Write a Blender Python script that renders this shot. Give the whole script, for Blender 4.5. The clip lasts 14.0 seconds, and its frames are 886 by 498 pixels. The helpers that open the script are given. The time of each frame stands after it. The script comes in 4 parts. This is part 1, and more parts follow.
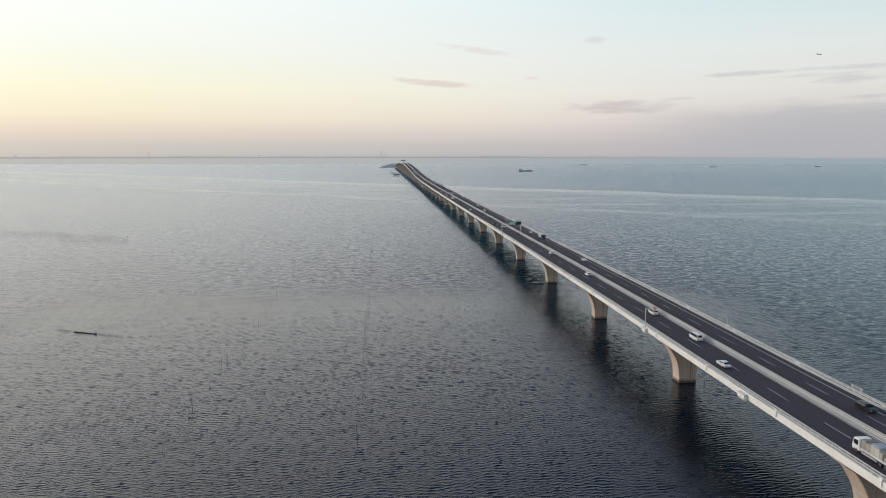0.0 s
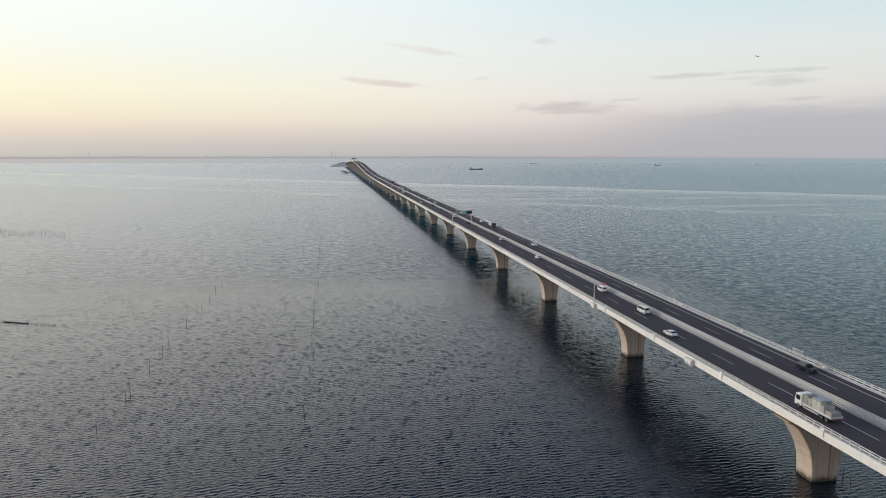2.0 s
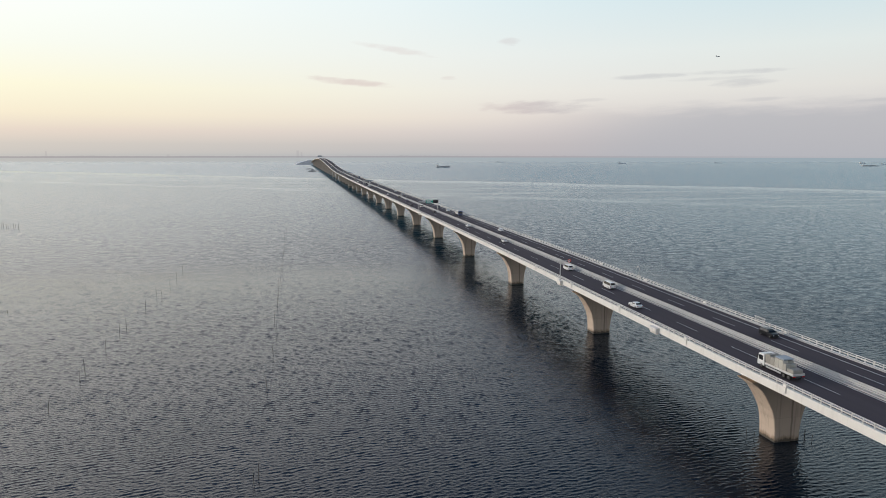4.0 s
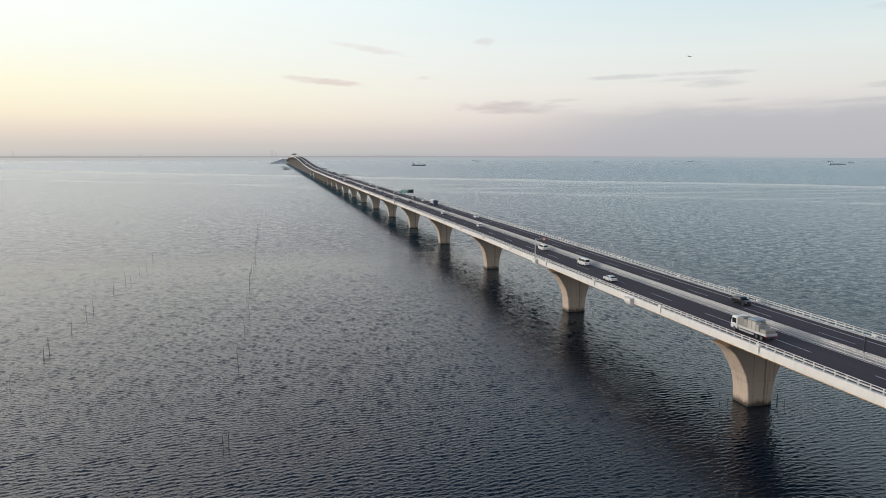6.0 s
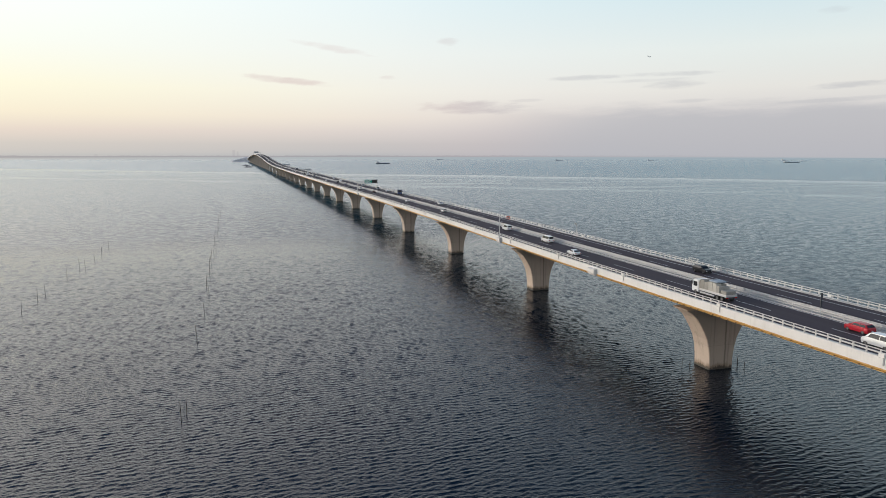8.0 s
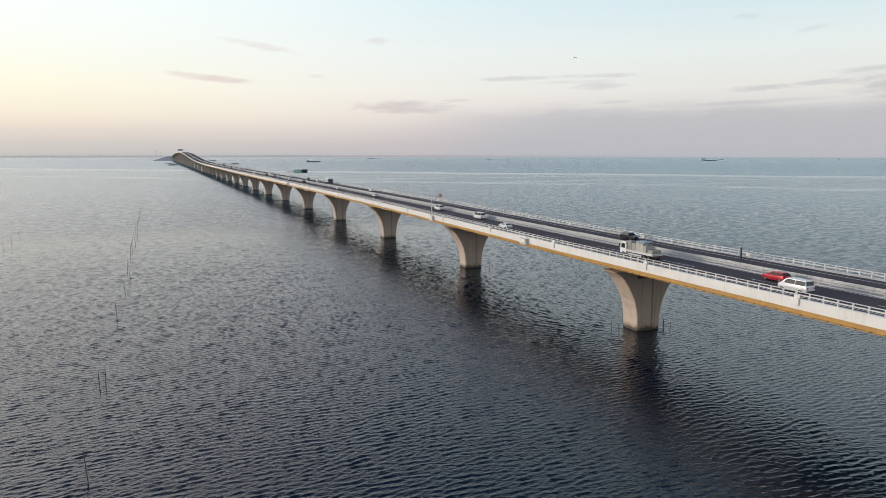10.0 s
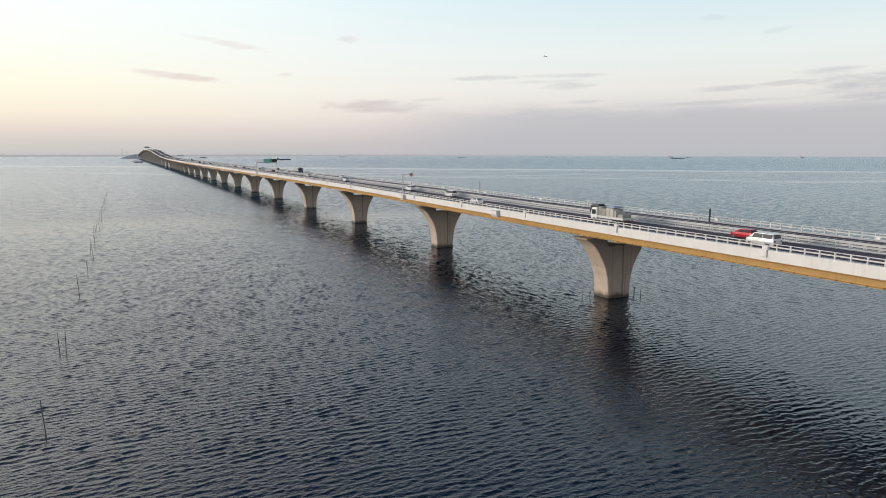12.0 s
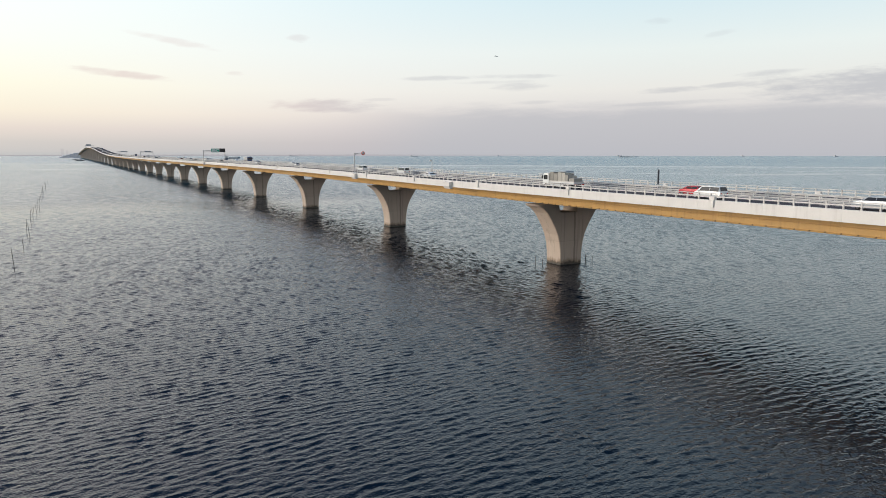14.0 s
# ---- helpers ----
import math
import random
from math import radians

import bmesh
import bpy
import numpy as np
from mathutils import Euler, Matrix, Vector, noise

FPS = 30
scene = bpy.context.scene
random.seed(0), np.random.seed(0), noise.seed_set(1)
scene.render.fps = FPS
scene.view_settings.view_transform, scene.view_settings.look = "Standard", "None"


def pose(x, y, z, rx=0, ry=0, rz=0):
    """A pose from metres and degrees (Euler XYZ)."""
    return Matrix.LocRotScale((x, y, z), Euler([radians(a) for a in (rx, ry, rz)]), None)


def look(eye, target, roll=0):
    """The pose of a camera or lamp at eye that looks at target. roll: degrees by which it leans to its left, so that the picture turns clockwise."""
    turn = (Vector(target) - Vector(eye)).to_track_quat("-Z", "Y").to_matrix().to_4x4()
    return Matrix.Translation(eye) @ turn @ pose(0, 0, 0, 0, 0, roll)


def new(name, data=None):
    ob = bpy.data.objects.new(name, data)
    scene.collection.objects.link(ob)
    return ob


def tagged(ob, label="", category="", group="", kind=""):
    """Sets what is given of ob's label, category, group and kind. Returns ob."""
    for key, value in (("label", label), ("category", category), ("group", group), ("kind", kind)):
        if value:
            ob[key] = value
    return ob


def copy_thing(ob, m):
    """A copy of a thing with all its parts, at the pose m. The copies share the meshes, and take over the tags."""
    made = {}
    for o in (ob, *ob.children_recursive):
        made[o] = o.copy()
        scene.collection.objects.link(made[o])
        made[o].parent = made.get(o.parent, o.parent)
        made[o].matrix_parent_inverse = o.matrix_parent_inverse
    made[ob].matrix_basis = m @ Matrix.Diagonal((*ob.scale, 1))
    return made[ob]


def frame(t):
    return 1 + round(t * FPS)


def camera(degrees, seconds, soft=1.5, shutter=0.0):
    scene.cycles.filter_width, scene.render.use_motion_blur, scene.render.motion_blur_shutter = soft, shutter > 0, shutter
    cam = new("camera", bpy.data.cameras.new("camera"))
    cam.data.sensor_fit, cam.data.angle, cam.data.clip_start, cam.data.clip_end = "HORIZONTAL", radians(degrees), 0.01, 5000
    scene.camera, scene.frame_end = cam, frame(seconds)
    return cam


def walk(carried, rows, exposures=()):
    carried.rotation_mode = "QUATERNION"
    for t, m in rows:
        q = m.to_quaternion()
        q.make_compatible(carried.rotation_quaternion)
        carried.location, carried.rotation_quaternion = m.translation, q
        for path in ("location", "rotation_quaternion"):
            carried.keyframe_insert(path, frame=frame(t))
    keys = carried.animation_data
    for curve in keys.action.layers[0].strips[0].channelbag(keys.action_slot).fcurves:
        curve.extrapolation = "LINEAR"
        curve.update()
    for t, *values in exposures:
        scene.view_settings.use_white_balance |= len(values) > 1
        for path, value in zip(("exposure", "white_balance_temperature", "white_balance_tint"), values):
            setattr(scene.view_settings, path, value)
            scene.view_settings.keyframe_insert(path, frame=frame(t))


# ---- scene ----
# ---------------------------------------------------------------- camera
cam = camera(66.0, 14.0, soft=0.75)
PATH = [  # seconds, x, y, z, pitch, yaw
    (0, -91.05, -108.41, 67.34, -7.86, -5.35),
    (0.5, -90.49, -107.78, 65.49, -7.86, -7.12),
    (1, -90.25, -107.40, 63.72, -7.86, -8.85),
    (1.5, -90.16, -106.99, 62.02, -7.87, -9.12),
    (2, -89.98, -106.78, 60.29, -7.86, -9.42),
    (2.5, -89.79, -106.53, 58.62, -7.86, -9.93),
    (3, -89.70, -106.37, 56.99, -7.88, -10.87),
    (5.5, -88.62, -105.31, 48.66, -7.92, -13.47),
    (6, -88.67, -105.36, 47.13, -7.92, -14.18),
    (6.5, -88.79, -105.34, 45.59, -7.93, -14.92),
    (7, -88.74, -105.30, 44.05, -7.91, -15.65),
    (7.5, -88.75, -105.33, 42.55, -7.92, -16.39),
    (8, -88.35, -105.07, 40.87, -7.94, -17.15),
    (8.2, -88.33, -105.05, 40.40, -7.94, -17.44),
    (10.3, -88.28, -104.97, 33.68, -7.96, -23.29),
    (10.5, -88.28, -104.96, 33.25, -7.96, -23.39),
    (11, -88.10, -104.91, 31.55, -7.98, -23.64),
    (11.5, -88.15, -104.93, 29.94, -8.00, -24.31),
    (12, -88.03, -104.90, 28.33, -8.02, -25.21),
    (12.5, -87.81, -104.79, 26.73, -8.03, -26.16),
    (13, -88.00, -104.98, 25.33, -7.99, -26.94),
    (13.5, -88.01, -104.99, 23.64, -8.03, -28.15),
    (14, -87.97, -104.87, 21.98, -8.02, -29.17),
]
walk(cam, [(t, pose(x, y, z, 90 + pitch, 0, yaw)) for t, x, y, z, pitch, yaw in PATH],
     exposures=[(0, -0.08), (3, -0.06), (6, -0.02), (8, 0.0), (11, 0.05), (14, 0.08)])


# ---------------------------------------------------------------- node helpers
class Net:
    """A node tree that is written like arithmetic."""

    def __init__(self, tree):
        self.t = tree
        tree.nodes.clear()

    def node(self, kind, inputs=(), operation="", use_clamp=False, data_type="", blend_type="", interpolation_type=""):
        n = self.t.nodes.new(kind)
        if operation:
            n.operation = operation
        if use_clamp:
            n.use_clamp = True
        if data_type:
            n.data_type = data_type
        if blend_type:
            n.blend_type = blend_type
        if interpolation_type:
            n.interpolation_type = interpolation_type
        for key, value in dict(inputs).items():
            self.put(n.inputs[key], value)
        return n

    def put(self, socket, value):
        if isinstance(value, bpy.types.NodeSocket):
            self.t.links.new(value, socket)
        else:
            socket.default_value = value

    def math(self, op, a, b=0.0, c=0.0, clamp=False):
        n = self.node("ShaderNodeMath", {0: a, 1: b, 2: c}, operation=op, use_clamp=clamp)
        return n.outputs[0]

    def step(self, value, lo, hi):
        n = self.node("ShaderNodeMapRange", {"Value": value, "From Min": lo, "From Max": hi}, interpolation_type="SMOOTHSTEP")
        return n.outputs[0]

    def mix(self, fac, a, b):
        n = self.node("ShaderNodeMix", {0: fac, 6: a, 7: b}, data_type="RGBA")
        return n.outputs[2]

    def ramp(self, fac, stops, interpolation="LINEAR"):
        n = self.node("ShaderNodeValToRGB", {0: fac})
        r = n.color_ramp
        r.interpolation = interpolation
        while len(r.elements) < len(stops):
            r.elements.new(0.5)
        for e, (p, c) in zip(r.elements, stops):
            e.position, e.color = p, (*c, 1.0)
        return n.outputs[0]

    def noise(self, vector, scale, detail=3.0, rough=0.5, distortion=0.0):
        n = self.node("ShaderNodeTexNoise", {"Vector": vector, "Scale": scale, "Detail": detail, "Roughness": rough, "Distortion": distortion})
        return n.outputs[0]

    def scaled(self, vector, scale, turn=0.0):
        n = self.node("ShaderNodeMapping", {"Vector": vector, "Scale": scale, "Rotation": (0, 0, turn)})
        return n.outputs[0]


def lin(r, g, b):
    """Linear colour from 0..255 display values."""
    return tuple((v / 255 / 12.92) if v / 255 <= 0.04045 else ((v / 255 + 0.055) / 1.055) ** 2.4 for v in (r, g, b))


# ---------------------------------------------------------------- sky and sun
SUN_AZ, SUN_EL = -62.0, 6.0   # degrees to the right of +y, above the horizon

world = bpy.data.worlds.new("dusk_sky")
scene.world = world
world.use_nodes = True
w = Net(world.node_tree)
way = w.node("ShaderNodeTexCoord").outputs["Generated"]
sep = w.node("ShaderNodeSeparateXYZ", {0: w.node("ShaderNodeVectorMath", {0: way}, operation="NORMALIZE").outputs[0]})
az = w.math("MULTIPLY", w.math("ARCTAN2", sep.outputs[0], sep.outputs[1]), 57.29578)
el = w.math("MULTIPLY", w.math("ARCSINE", sep.outputs[2]), 57.29578)

# soft drift of the cloud edges
flat = w.node("ShaderNodeCombineXYZ", {0: w.math("MULTIPLY", az, 0.6), 1: w.math("MULTIPLY", el, 3.0), 2: 0.0}).outputs[0]
wisp = w.math("SUBTRACT", w.noise(flat, 0.28, 5.0, 0.6), 0.5)
fine = w.math("SUBTRACT", w.noise(flat, 1.1, 4.0, 0.6), 0.5)

up = w.math("DIVIDE", w.math("MAXIMUM", el, 0.0), 90.0)
upr = w.math("POWER", up, 0.5)     # spreads the horizon: 1 deg 0.105, 4 deg 0.21, 9 deg 0.32, 14 deg 0.39


def at(deg):
    return math.sqrt(deg / 90.0)


sun_side = w.ramp(upr, [
    (0.0, lin(195, 195, 193)), (at(0.8), lin(208, 203, 197)), (at(1.8), lin(229, 215, 203)), (at(3.0), lin(246, 235, 210)),
    (at(5.0), lin(253, 248, 220)), (at(8.0), lin(251, 253, 242)), (at(13.0), (1.02, 1.06, 1.04)), (at(17.0), (1.9, 1.82, 1.74)), (at(22.0), (2.55, 2.4, 2.3)), (at(30.0), (1.30, 1.27, 1.30)),
    (at(45.0), lin(146, 168, 206)), (1.0, lin(58, 90, 138))])
mid_side = w.ramp(upr, [
    (0.0, lin(182, 183, 187)), (at(0.8), lin(196, 192, 193)), (at(1.8), lin(213, 206, 205)), (at(3.0), lin(231, 222, 216)),
    (at(5.0), lin(238, 235, 229)), (at(8.0), lin(236, 240, 238)), (at(13.0), lin(225, 241, 245)), (at(17.0), lin(240, 241, 246)), (at(22.0), lin(226, 229, 242)), (at(30.0), lin(138, 153, 182)),
    (at(45.0), lin(50, 88, 134)), (1.0, lin(58, 90, 138))])
far_side = w.ramp(upr, [
    (0.0, lin(180, 183, 190)), (at(0.8), lin(188, 188, 194)), (at(1.8), lin(196, 194, 199)), (at(3.0), lin(208, 204, 206)),
    (at(5.0), lin(226, 224, 220)), (at(8.0), lin(226, 233, 231)), (at(13.0), lin(203, 226, 235)), (at(22.0), lin(216, 238, 250)), (at(30.0), lin(178, 205, 224)),
    (at(45.0), lin(34, 70, 106)), (1.0, lin(58, 90, 138))])
off = w.math("ABSOLUTE", w.math("SUBTRACT", az, -35.0))
off = w.math("MINIMUM", off, w.math("SUBTRACT", 360.0, off))
sky = w.mix(w.step(off, 64.0, 5.0), mid_side, sun_side)
sky = w.mix(w.step(off, 40.0, 85.0), sky, far_side)
sky = w.mix(w.step(off, 95.0, 170.0), sky, w.ramp(upr, [(0.0, lin(204, 201, 206)), (0.3, lin(240, 234, 232)), (0.5, lin(222, 223, 228)), (0.72, lin(124, 150, 184)), (1.0, lin(58, 90, 138))]))

# the bright sky round the low sun, outside the view
da, de = w.math("DIVIDE", w.math("SUBTRACT", az, SUN_AZ), 17.0), w.math("DIVIDE", w.math("SUBTRACT", el, SUN_EL + 4.0), 13.0)
glow = w.math("EXPONENT", w.math("MULTIPLY", w.math("ADD", w.math("MULTIPLY", da, da), w.math("MULTIPLY", de, de)), -1.0))
sky = w.node("ShaderNodeMix", {0: glow, 6: sky, 7: (2.4, 2.2, 1.95, 1)}, data_type="RGBA", blend_type="ADD").outputs[2]

# clouds: azimuth, elevation, half width, half height, density, lean
CLOUDS = [
    (4.5, 5.8, 3.6, 0.30, 0.66, -0.08), (8.3, 8.35, 3.2, 0.28, 0.36, -0.15), (17.6, 8.95, 1.0, 0.34, 0.36, 0.0), (12.6, 6.15, 0.8, 0.18, 0.34, 0.0),
    (20.0, 3.75, 4.3, 0.62, 0.82, 0.0), (23.8, 4.3, 1.6, 0.14, 0.3, 0.02), (29.0, 6.05, 3.4, 0.22, 0.52, 0.03), (34.6, 6.15, 4.4, 0.20, 0.5, 0.0), (35.4, 5.35, 2.4, 0.36, 0.5, 0.03), (33.5, 5.7, 3.2, 0.16, 0.32, 0.02), (36.6, 4.05, 2.0, 0.18, 0.4, 0.03),
    (47.6, 4.85, 2.8, 0.26, 0.6, 0.03), (51.4, 5.1, 2.6, 0.22, 0.6, 0.05), (54.4, 5.9, 2.4, 0.24, 0.6, 0.04), (61.5, 4.6, 9.4, 1.35, 0.98, 0.0), (47.5, 3.85, 6.0, 0.20, 0.6, 0.03), (44.0, 3.7, 12.0, 0.14, 0.4, 0.02),
    (46.2, 10.0, 1.1, 0.26, 0.24, 0.0), (50.7, 8.9, 1.2, 0.24, 0.22, 0.18),
    (80.0, 7.0, 9.0, 1.0, 0.6, 0.0), (-52.0, 9.0, 7.0, 0.5, 0.4, 0.0)]
cover = None
for ca, ce, ha, he, dens, lean in CLOUDS:
    da = w.math("DIVIDE", w.math("SUBTRACT", az, ca), ha)
    lift = w.math("MULTIPLY_ADD", da, -lean * ha, w.math("SUBTRACT", el, ce))
    de = w.math("DIVIDE", lift, he)
    r = w.math("ADD", w.math("MULTIPLY", da, da), w.math("MULTIPLY", de, de))
    r = w.math("MULTIPLY_ADD", wisp, 2.2, w.math("MULTIPLY_ADD", fine, 1.7, r))
    m = w.math("MULTIPLY", w.step(r, 1.3, -0.2), dens * 0.85)
    cover = m if cover is None else w.math("MAXIMUM", cover, m)
# the long lavender bank low over the sea, away from the sun
bank = w.math("MULTIPLY", w.step(w.math("MULTIPLY_ADD", wisp, 1.5, w.math("MULTIPLY_ADD", fine, 0.6, el)), 4.15, 2.75), w.step(w.math("MULTIPLY_ADD", el, -2.0, az), 10.0, 30.0))
cover = w.math("MAXIMUM", cover, w.math("MULTIPLY", bank, 0.8))
cloud_tint = w.mix(w.step(az, 8.0, 30.0), (*lin(212, 191, 190), 1), (*lin(182, 183, 190), 1))
sky = w.mix(cover, sky, cloud_tint)

# far shore in the haze, and the sea beyond the sheet of water
HORIZON = -0.27
along = w.node("ShaderNodeCombineXYZ", {0: az, 1: 0.0, 2: 0.0}).outputs[0]
coast = w.noise(along, 0.16, 3.0, 0.6)
shore = w.math("MULTIPLY_ADD", w.noise(along, 2.6, 6.0, 0.75), 0.20, w.math("MULTIPLY_ADD", coast, 0.16, HORIZON - 0.045))
shore_on = w.math("MULTIPLY", w.step(w.math("SUBTRACT", shore, el), -0.015, 0.03), w.step(az, 52.0, 6.0))
sky = w.mix(w.math("MULTIPLY", shore_on, 0.62), sky, (*lin(146, 144, 154), 1))
# pale towers on the far shore: azimuth, half width, top, density
for ta, th, tt, td in ((0.25, 0.10, 0.30, 0.28), (0.55, 0.07, 0.18, 0.25), (-17.8, 0.05, 0.22, 0.3), (-26.5, 0.12, 0.02, 0.35), (-9.6, 0.10, -0.02, 0.25)):
    tower = w.math("MULTIPLY", w.step(w.math("ABSOLUTE", w.math("SUBTRACT", az, ta)), th + 0.03, th - 0.03), w.step(el, tt + 0.03, tt - 0.03))
    sky = w.mix(w.math("MULTIPLY", tower, td), sky, (*lin(158, 155, 162), 1))
far_sea = w.mix(w.step(az, -25.0, 40.0), (*lin(186, 188, 188), 1), (*lin(156, 171, 181), 1))
sky = w.mix(w.step(el, HORIZON + 0.015, HORIZON - 0.015), sky, far_sea)
air = w.node("ShaderNodeTexSky")
air.sky_type, air.sun_disc, air.sun_elevation, air.sun_rotation = "NISHITA", False, radians(SUN_EL), radians(SUN_AZ)
sky = w.node("ShaderNodeMix", {0: 0.01, 6: sky, 7: air.outputs[0]}, data_type="RGBA", blend_type="ADD").outputs[2]
w.node("ShaderNodeOutputWorld", {0: w.node("ShaderNodeBackground", {0: sky, 1: 1.0}).outputs[0]})

sun = new("sun", bpy.data.lights.new("sun", "SUN"))
sun.data.energy, sun.data.angle, sun.data.color = 1.7, radians(18), (1.0, 0.89, 0.77)
sun.matrix_world = look((600 * math.sin(radians(SUN_AZ)), 600 * math.cos(radians(SUN_AZ)), 600 * math.tan(radians(SUN_EL))), (0, 0, 0))


# ---------------------------------------------------------------- materials
def material(name, base, rough=0.6, metal=0.0, var=0.12, scale=1.0, stain=0.0, bump=0.0, bump_scale=20.0, rand=0.0, gloss_var=0.0):
    m = bpy.data.materials.new(name)
    m.use_nodes = True
    n = Net(m.node_tree)
    pos = n.node("ShaderNodeNewGeometry").outputs["Position"]
    grain = n.noise(pos, 9.0 * scale, 4.0, 0.6)
    patch = n.noise(pos, 0.55 * scale, 4.0, 0.6)
    k = n.math("MULTIPLY_ADD", n.math("SUBTRACT", grain, 0.5), var * 1.2, n.math("MULTIPLY_ADD", n.math("SUBTRACT", patch, 0.5), var * 2.2, 1.0))
    if rand:
        k = n.math("MULTIPLY_ADD", n.math("SUBTRACT", n.node("ShaderNodeObjectInfo").outputs["Random"], 0.5), rand, k)
    col = n.node("ShaderNodeMix", {0: 1.0, 6: (*base, 1), 7: k}, data_type="RGBA", blend_type="MULTIPLY").outputs[2]
    if stain:
        runs = n.noise(n.scaled(pos, (1.6, 1.6, 0.12)), 1.0, 4.0, 0.6)
        col = n.mix(n.math("MULTIPLY", n.step(runs, 0.52, 0.75), stain), col, (base[0] * 0.42, base[1] * 0.36, base[2] * 0.3, 1))
    ins = {"Base Color": col, "Roughness": n.math("MULTIPLY_ADD", n.math("SUBTRACT", patch, 0.5), gloss_var, rough), "Metallic": metal}
    if bump:
        ins["Normal"] = n.node("ShaderNodeBump", {"Strength": bump, "Distance": 0.02, "Height": n.noise(pos, bump_scale, 4.0, 0.6)}).outputs[0]
    n.node("ShaderNodeOutputMaterial", {0: n.node("ShaderNodeBsdfPrincipled", ins).outputs[0]})
    return m


# the stretch of sea whose waves are relief
CHOP_X, CHOP_Y, WAVE_SLOPE = (-262.0, 128.0), (-88.0, 275.0), 0.17


def water_material():
    m = bpy.data.materials.new("sea_water")
    m.use_nodes = True
    n = Net(m.node_tree)
    pos = n.node("ShaderNodeNewGeometry").outputs["Position"]

    def leaning(v, push, detail):
        """Waves with longer backs towards -y, shaped so that they face the camera."""
        lag = n.node("ShaderNodeCombineXYZ", {0: 0.0, 1: n.math("MULTIPLY", n.noise(v, 1.0, 1.0, 0.5), push), 2: 0.0}).outputs[0]
        return n.noise(n.node("ShaderNodeVectorMath", {0: v, 1: lag}, operation="ADD").outputs[0], 1.0, detail, 0.44)

    chop = leaning(n.scaled(pos, (0.72, 1.5, 1.0), radians(2)), -1.4, 2.0)
    cross = leaning(n.scaled(pos, (0.36, 0.70, 1.0), radians(-22)), -1.4, 2.0)
    roll = leaning(n.scaled(pos, (0.10, 0.26, 1.0), radians(-6)), -1.3, 2.0)
    ripple = n.noise(n.scaled(pos, (1.9, 3.8, 1.0), radians(8)), 1.0, 2.0, 0.6)
    swell = n.noise(n.scaled(pos, (0.05, 0.12, 1.0), radians(6)), 1.0, 2.0, 0.5)
    # long slicks that lie slantwise over the bay: a thin one, a broad one with a hard outer edge, patches between
    axis = n.node("ShaderNodeSeparateXYZ", {0: pos})
    far = axis.outputs[1]
    across = n.math("MULTIPLY_ADD", axis.outputs[0], 0.669, n.math("MULTIPLY", far, 0.743))
    drift = n.noise(n.scaled(pos, (0.0022, 0.0022, 1.0)), 1.0, 2.0, 0.5)
    streaky = n.noise(n.scaled(pos, (0.0035, 0.032, 1.0), radians(42)), 1.0, 5.0, 0.65, 0.4)
    across = n.math("MULTIPLY_ADD", n.math("SUBTRACT", drift, 0.5), 190.0, n.math("MULTIPLY_ADD", n.math("SUBTRACT", streaky, 0.5), 85.0, across))
    thin = n.math("MULTIPLY", n.step(n.math("ABSOLUTE", n.math("SUBTRACT", across, 640.0)), 26.0, 4.0), n.step(streaky, 0.34, 0.60))
    broad = n.math("MULTIPLY", n.step(across, 1082.0, 1066.0), n.step(across, 880.0, 1060.0))
    patches = n.math("MULTIPLY", n.step(streaky, 0.48, 0.62), n.math("MULTIPLY", n.step(across, 560.0, 660.0), n.step(across, 1082.0, 1060.0)))
    slick = n.math("MAXIMUM", n.math("MULTIPLY", thin, 0.85), n.math("MAXIMUM", n.math("MULTIPLY", broad, 0.8), n.math("MULTIPLY", patches, 0.6)))
    ruffled = n.math("MULTIPLY", n.step(across, 1080.0, 1100.0), n.step(across, 4200.0, 1700.0))
    # 1 where the waves are relief of the sheet itself
    east = axis.outputs[0]
    relief = n.math("MULTIPLY", n.math("MULTIPLY", n.step(east, CHOP_X[0], CHOP_X[0] + 40), n.step(east, CHOP_X[1], CHOP_X[1] - 80)), n.step(far, CHOP_Y[1], CHOP_Y[1] - 90))
    plain = n.math("SUBTRACT", 1.0, n.math("MULTIPLY", relief, relief))
    gust = n.noise(n.scaled(pos, (0.006, 0.012, 1.0)), 1.0, 3.0, 0.5)
    packs = n.noise(n.scaled(pos, (0.035, 0.13, 1.0), radians(5)), 1.0, 4.0, 0.6)
    force = n.math("MULTIPLY", n.math("MULTIPLY_ADD", slick, -0.6, 1.0), n.math("MULTIPLY_ADD", gust, 0.8, 0.6))
    force = n.math("MULTIPLY", force, n.math("MULTIPLY_ADD", n.math("SUBTRACT", packs, 0.5), 2.2, 1.0))
    out = n.step(far, 0.0, 320.0)
    fine = n.noise(n.scaled(pos, (1.5, 3.0, 1.0), radians(-9)), 1.0, 2.0, 0.5)
    h = n.math("MULTIPLY_ADD", cross, n.math("MULTIPLY_ADD", plain, 0.5, 0.15), n.math("MULTIPLY_ADD", ripple, 0.12, n.math("MULTIPLY_ADD", swell, n.math("MULTIPLY", plain, 0.6), n.math("MULTIPLY", chop, n.math("MULTIPLY_ADD", plain, 0.85, 0.6)))))
    h = n.math("MULTIPLY_ADD", fine, n.math("MULTIPLY", relief, 1.6), h)
    h = n.math("MULTIPLY_ADD", roll, n.math("MULTIPLY", n.math("MULTIPLY_ADD", out, 2.2, 0.5), plain), h)
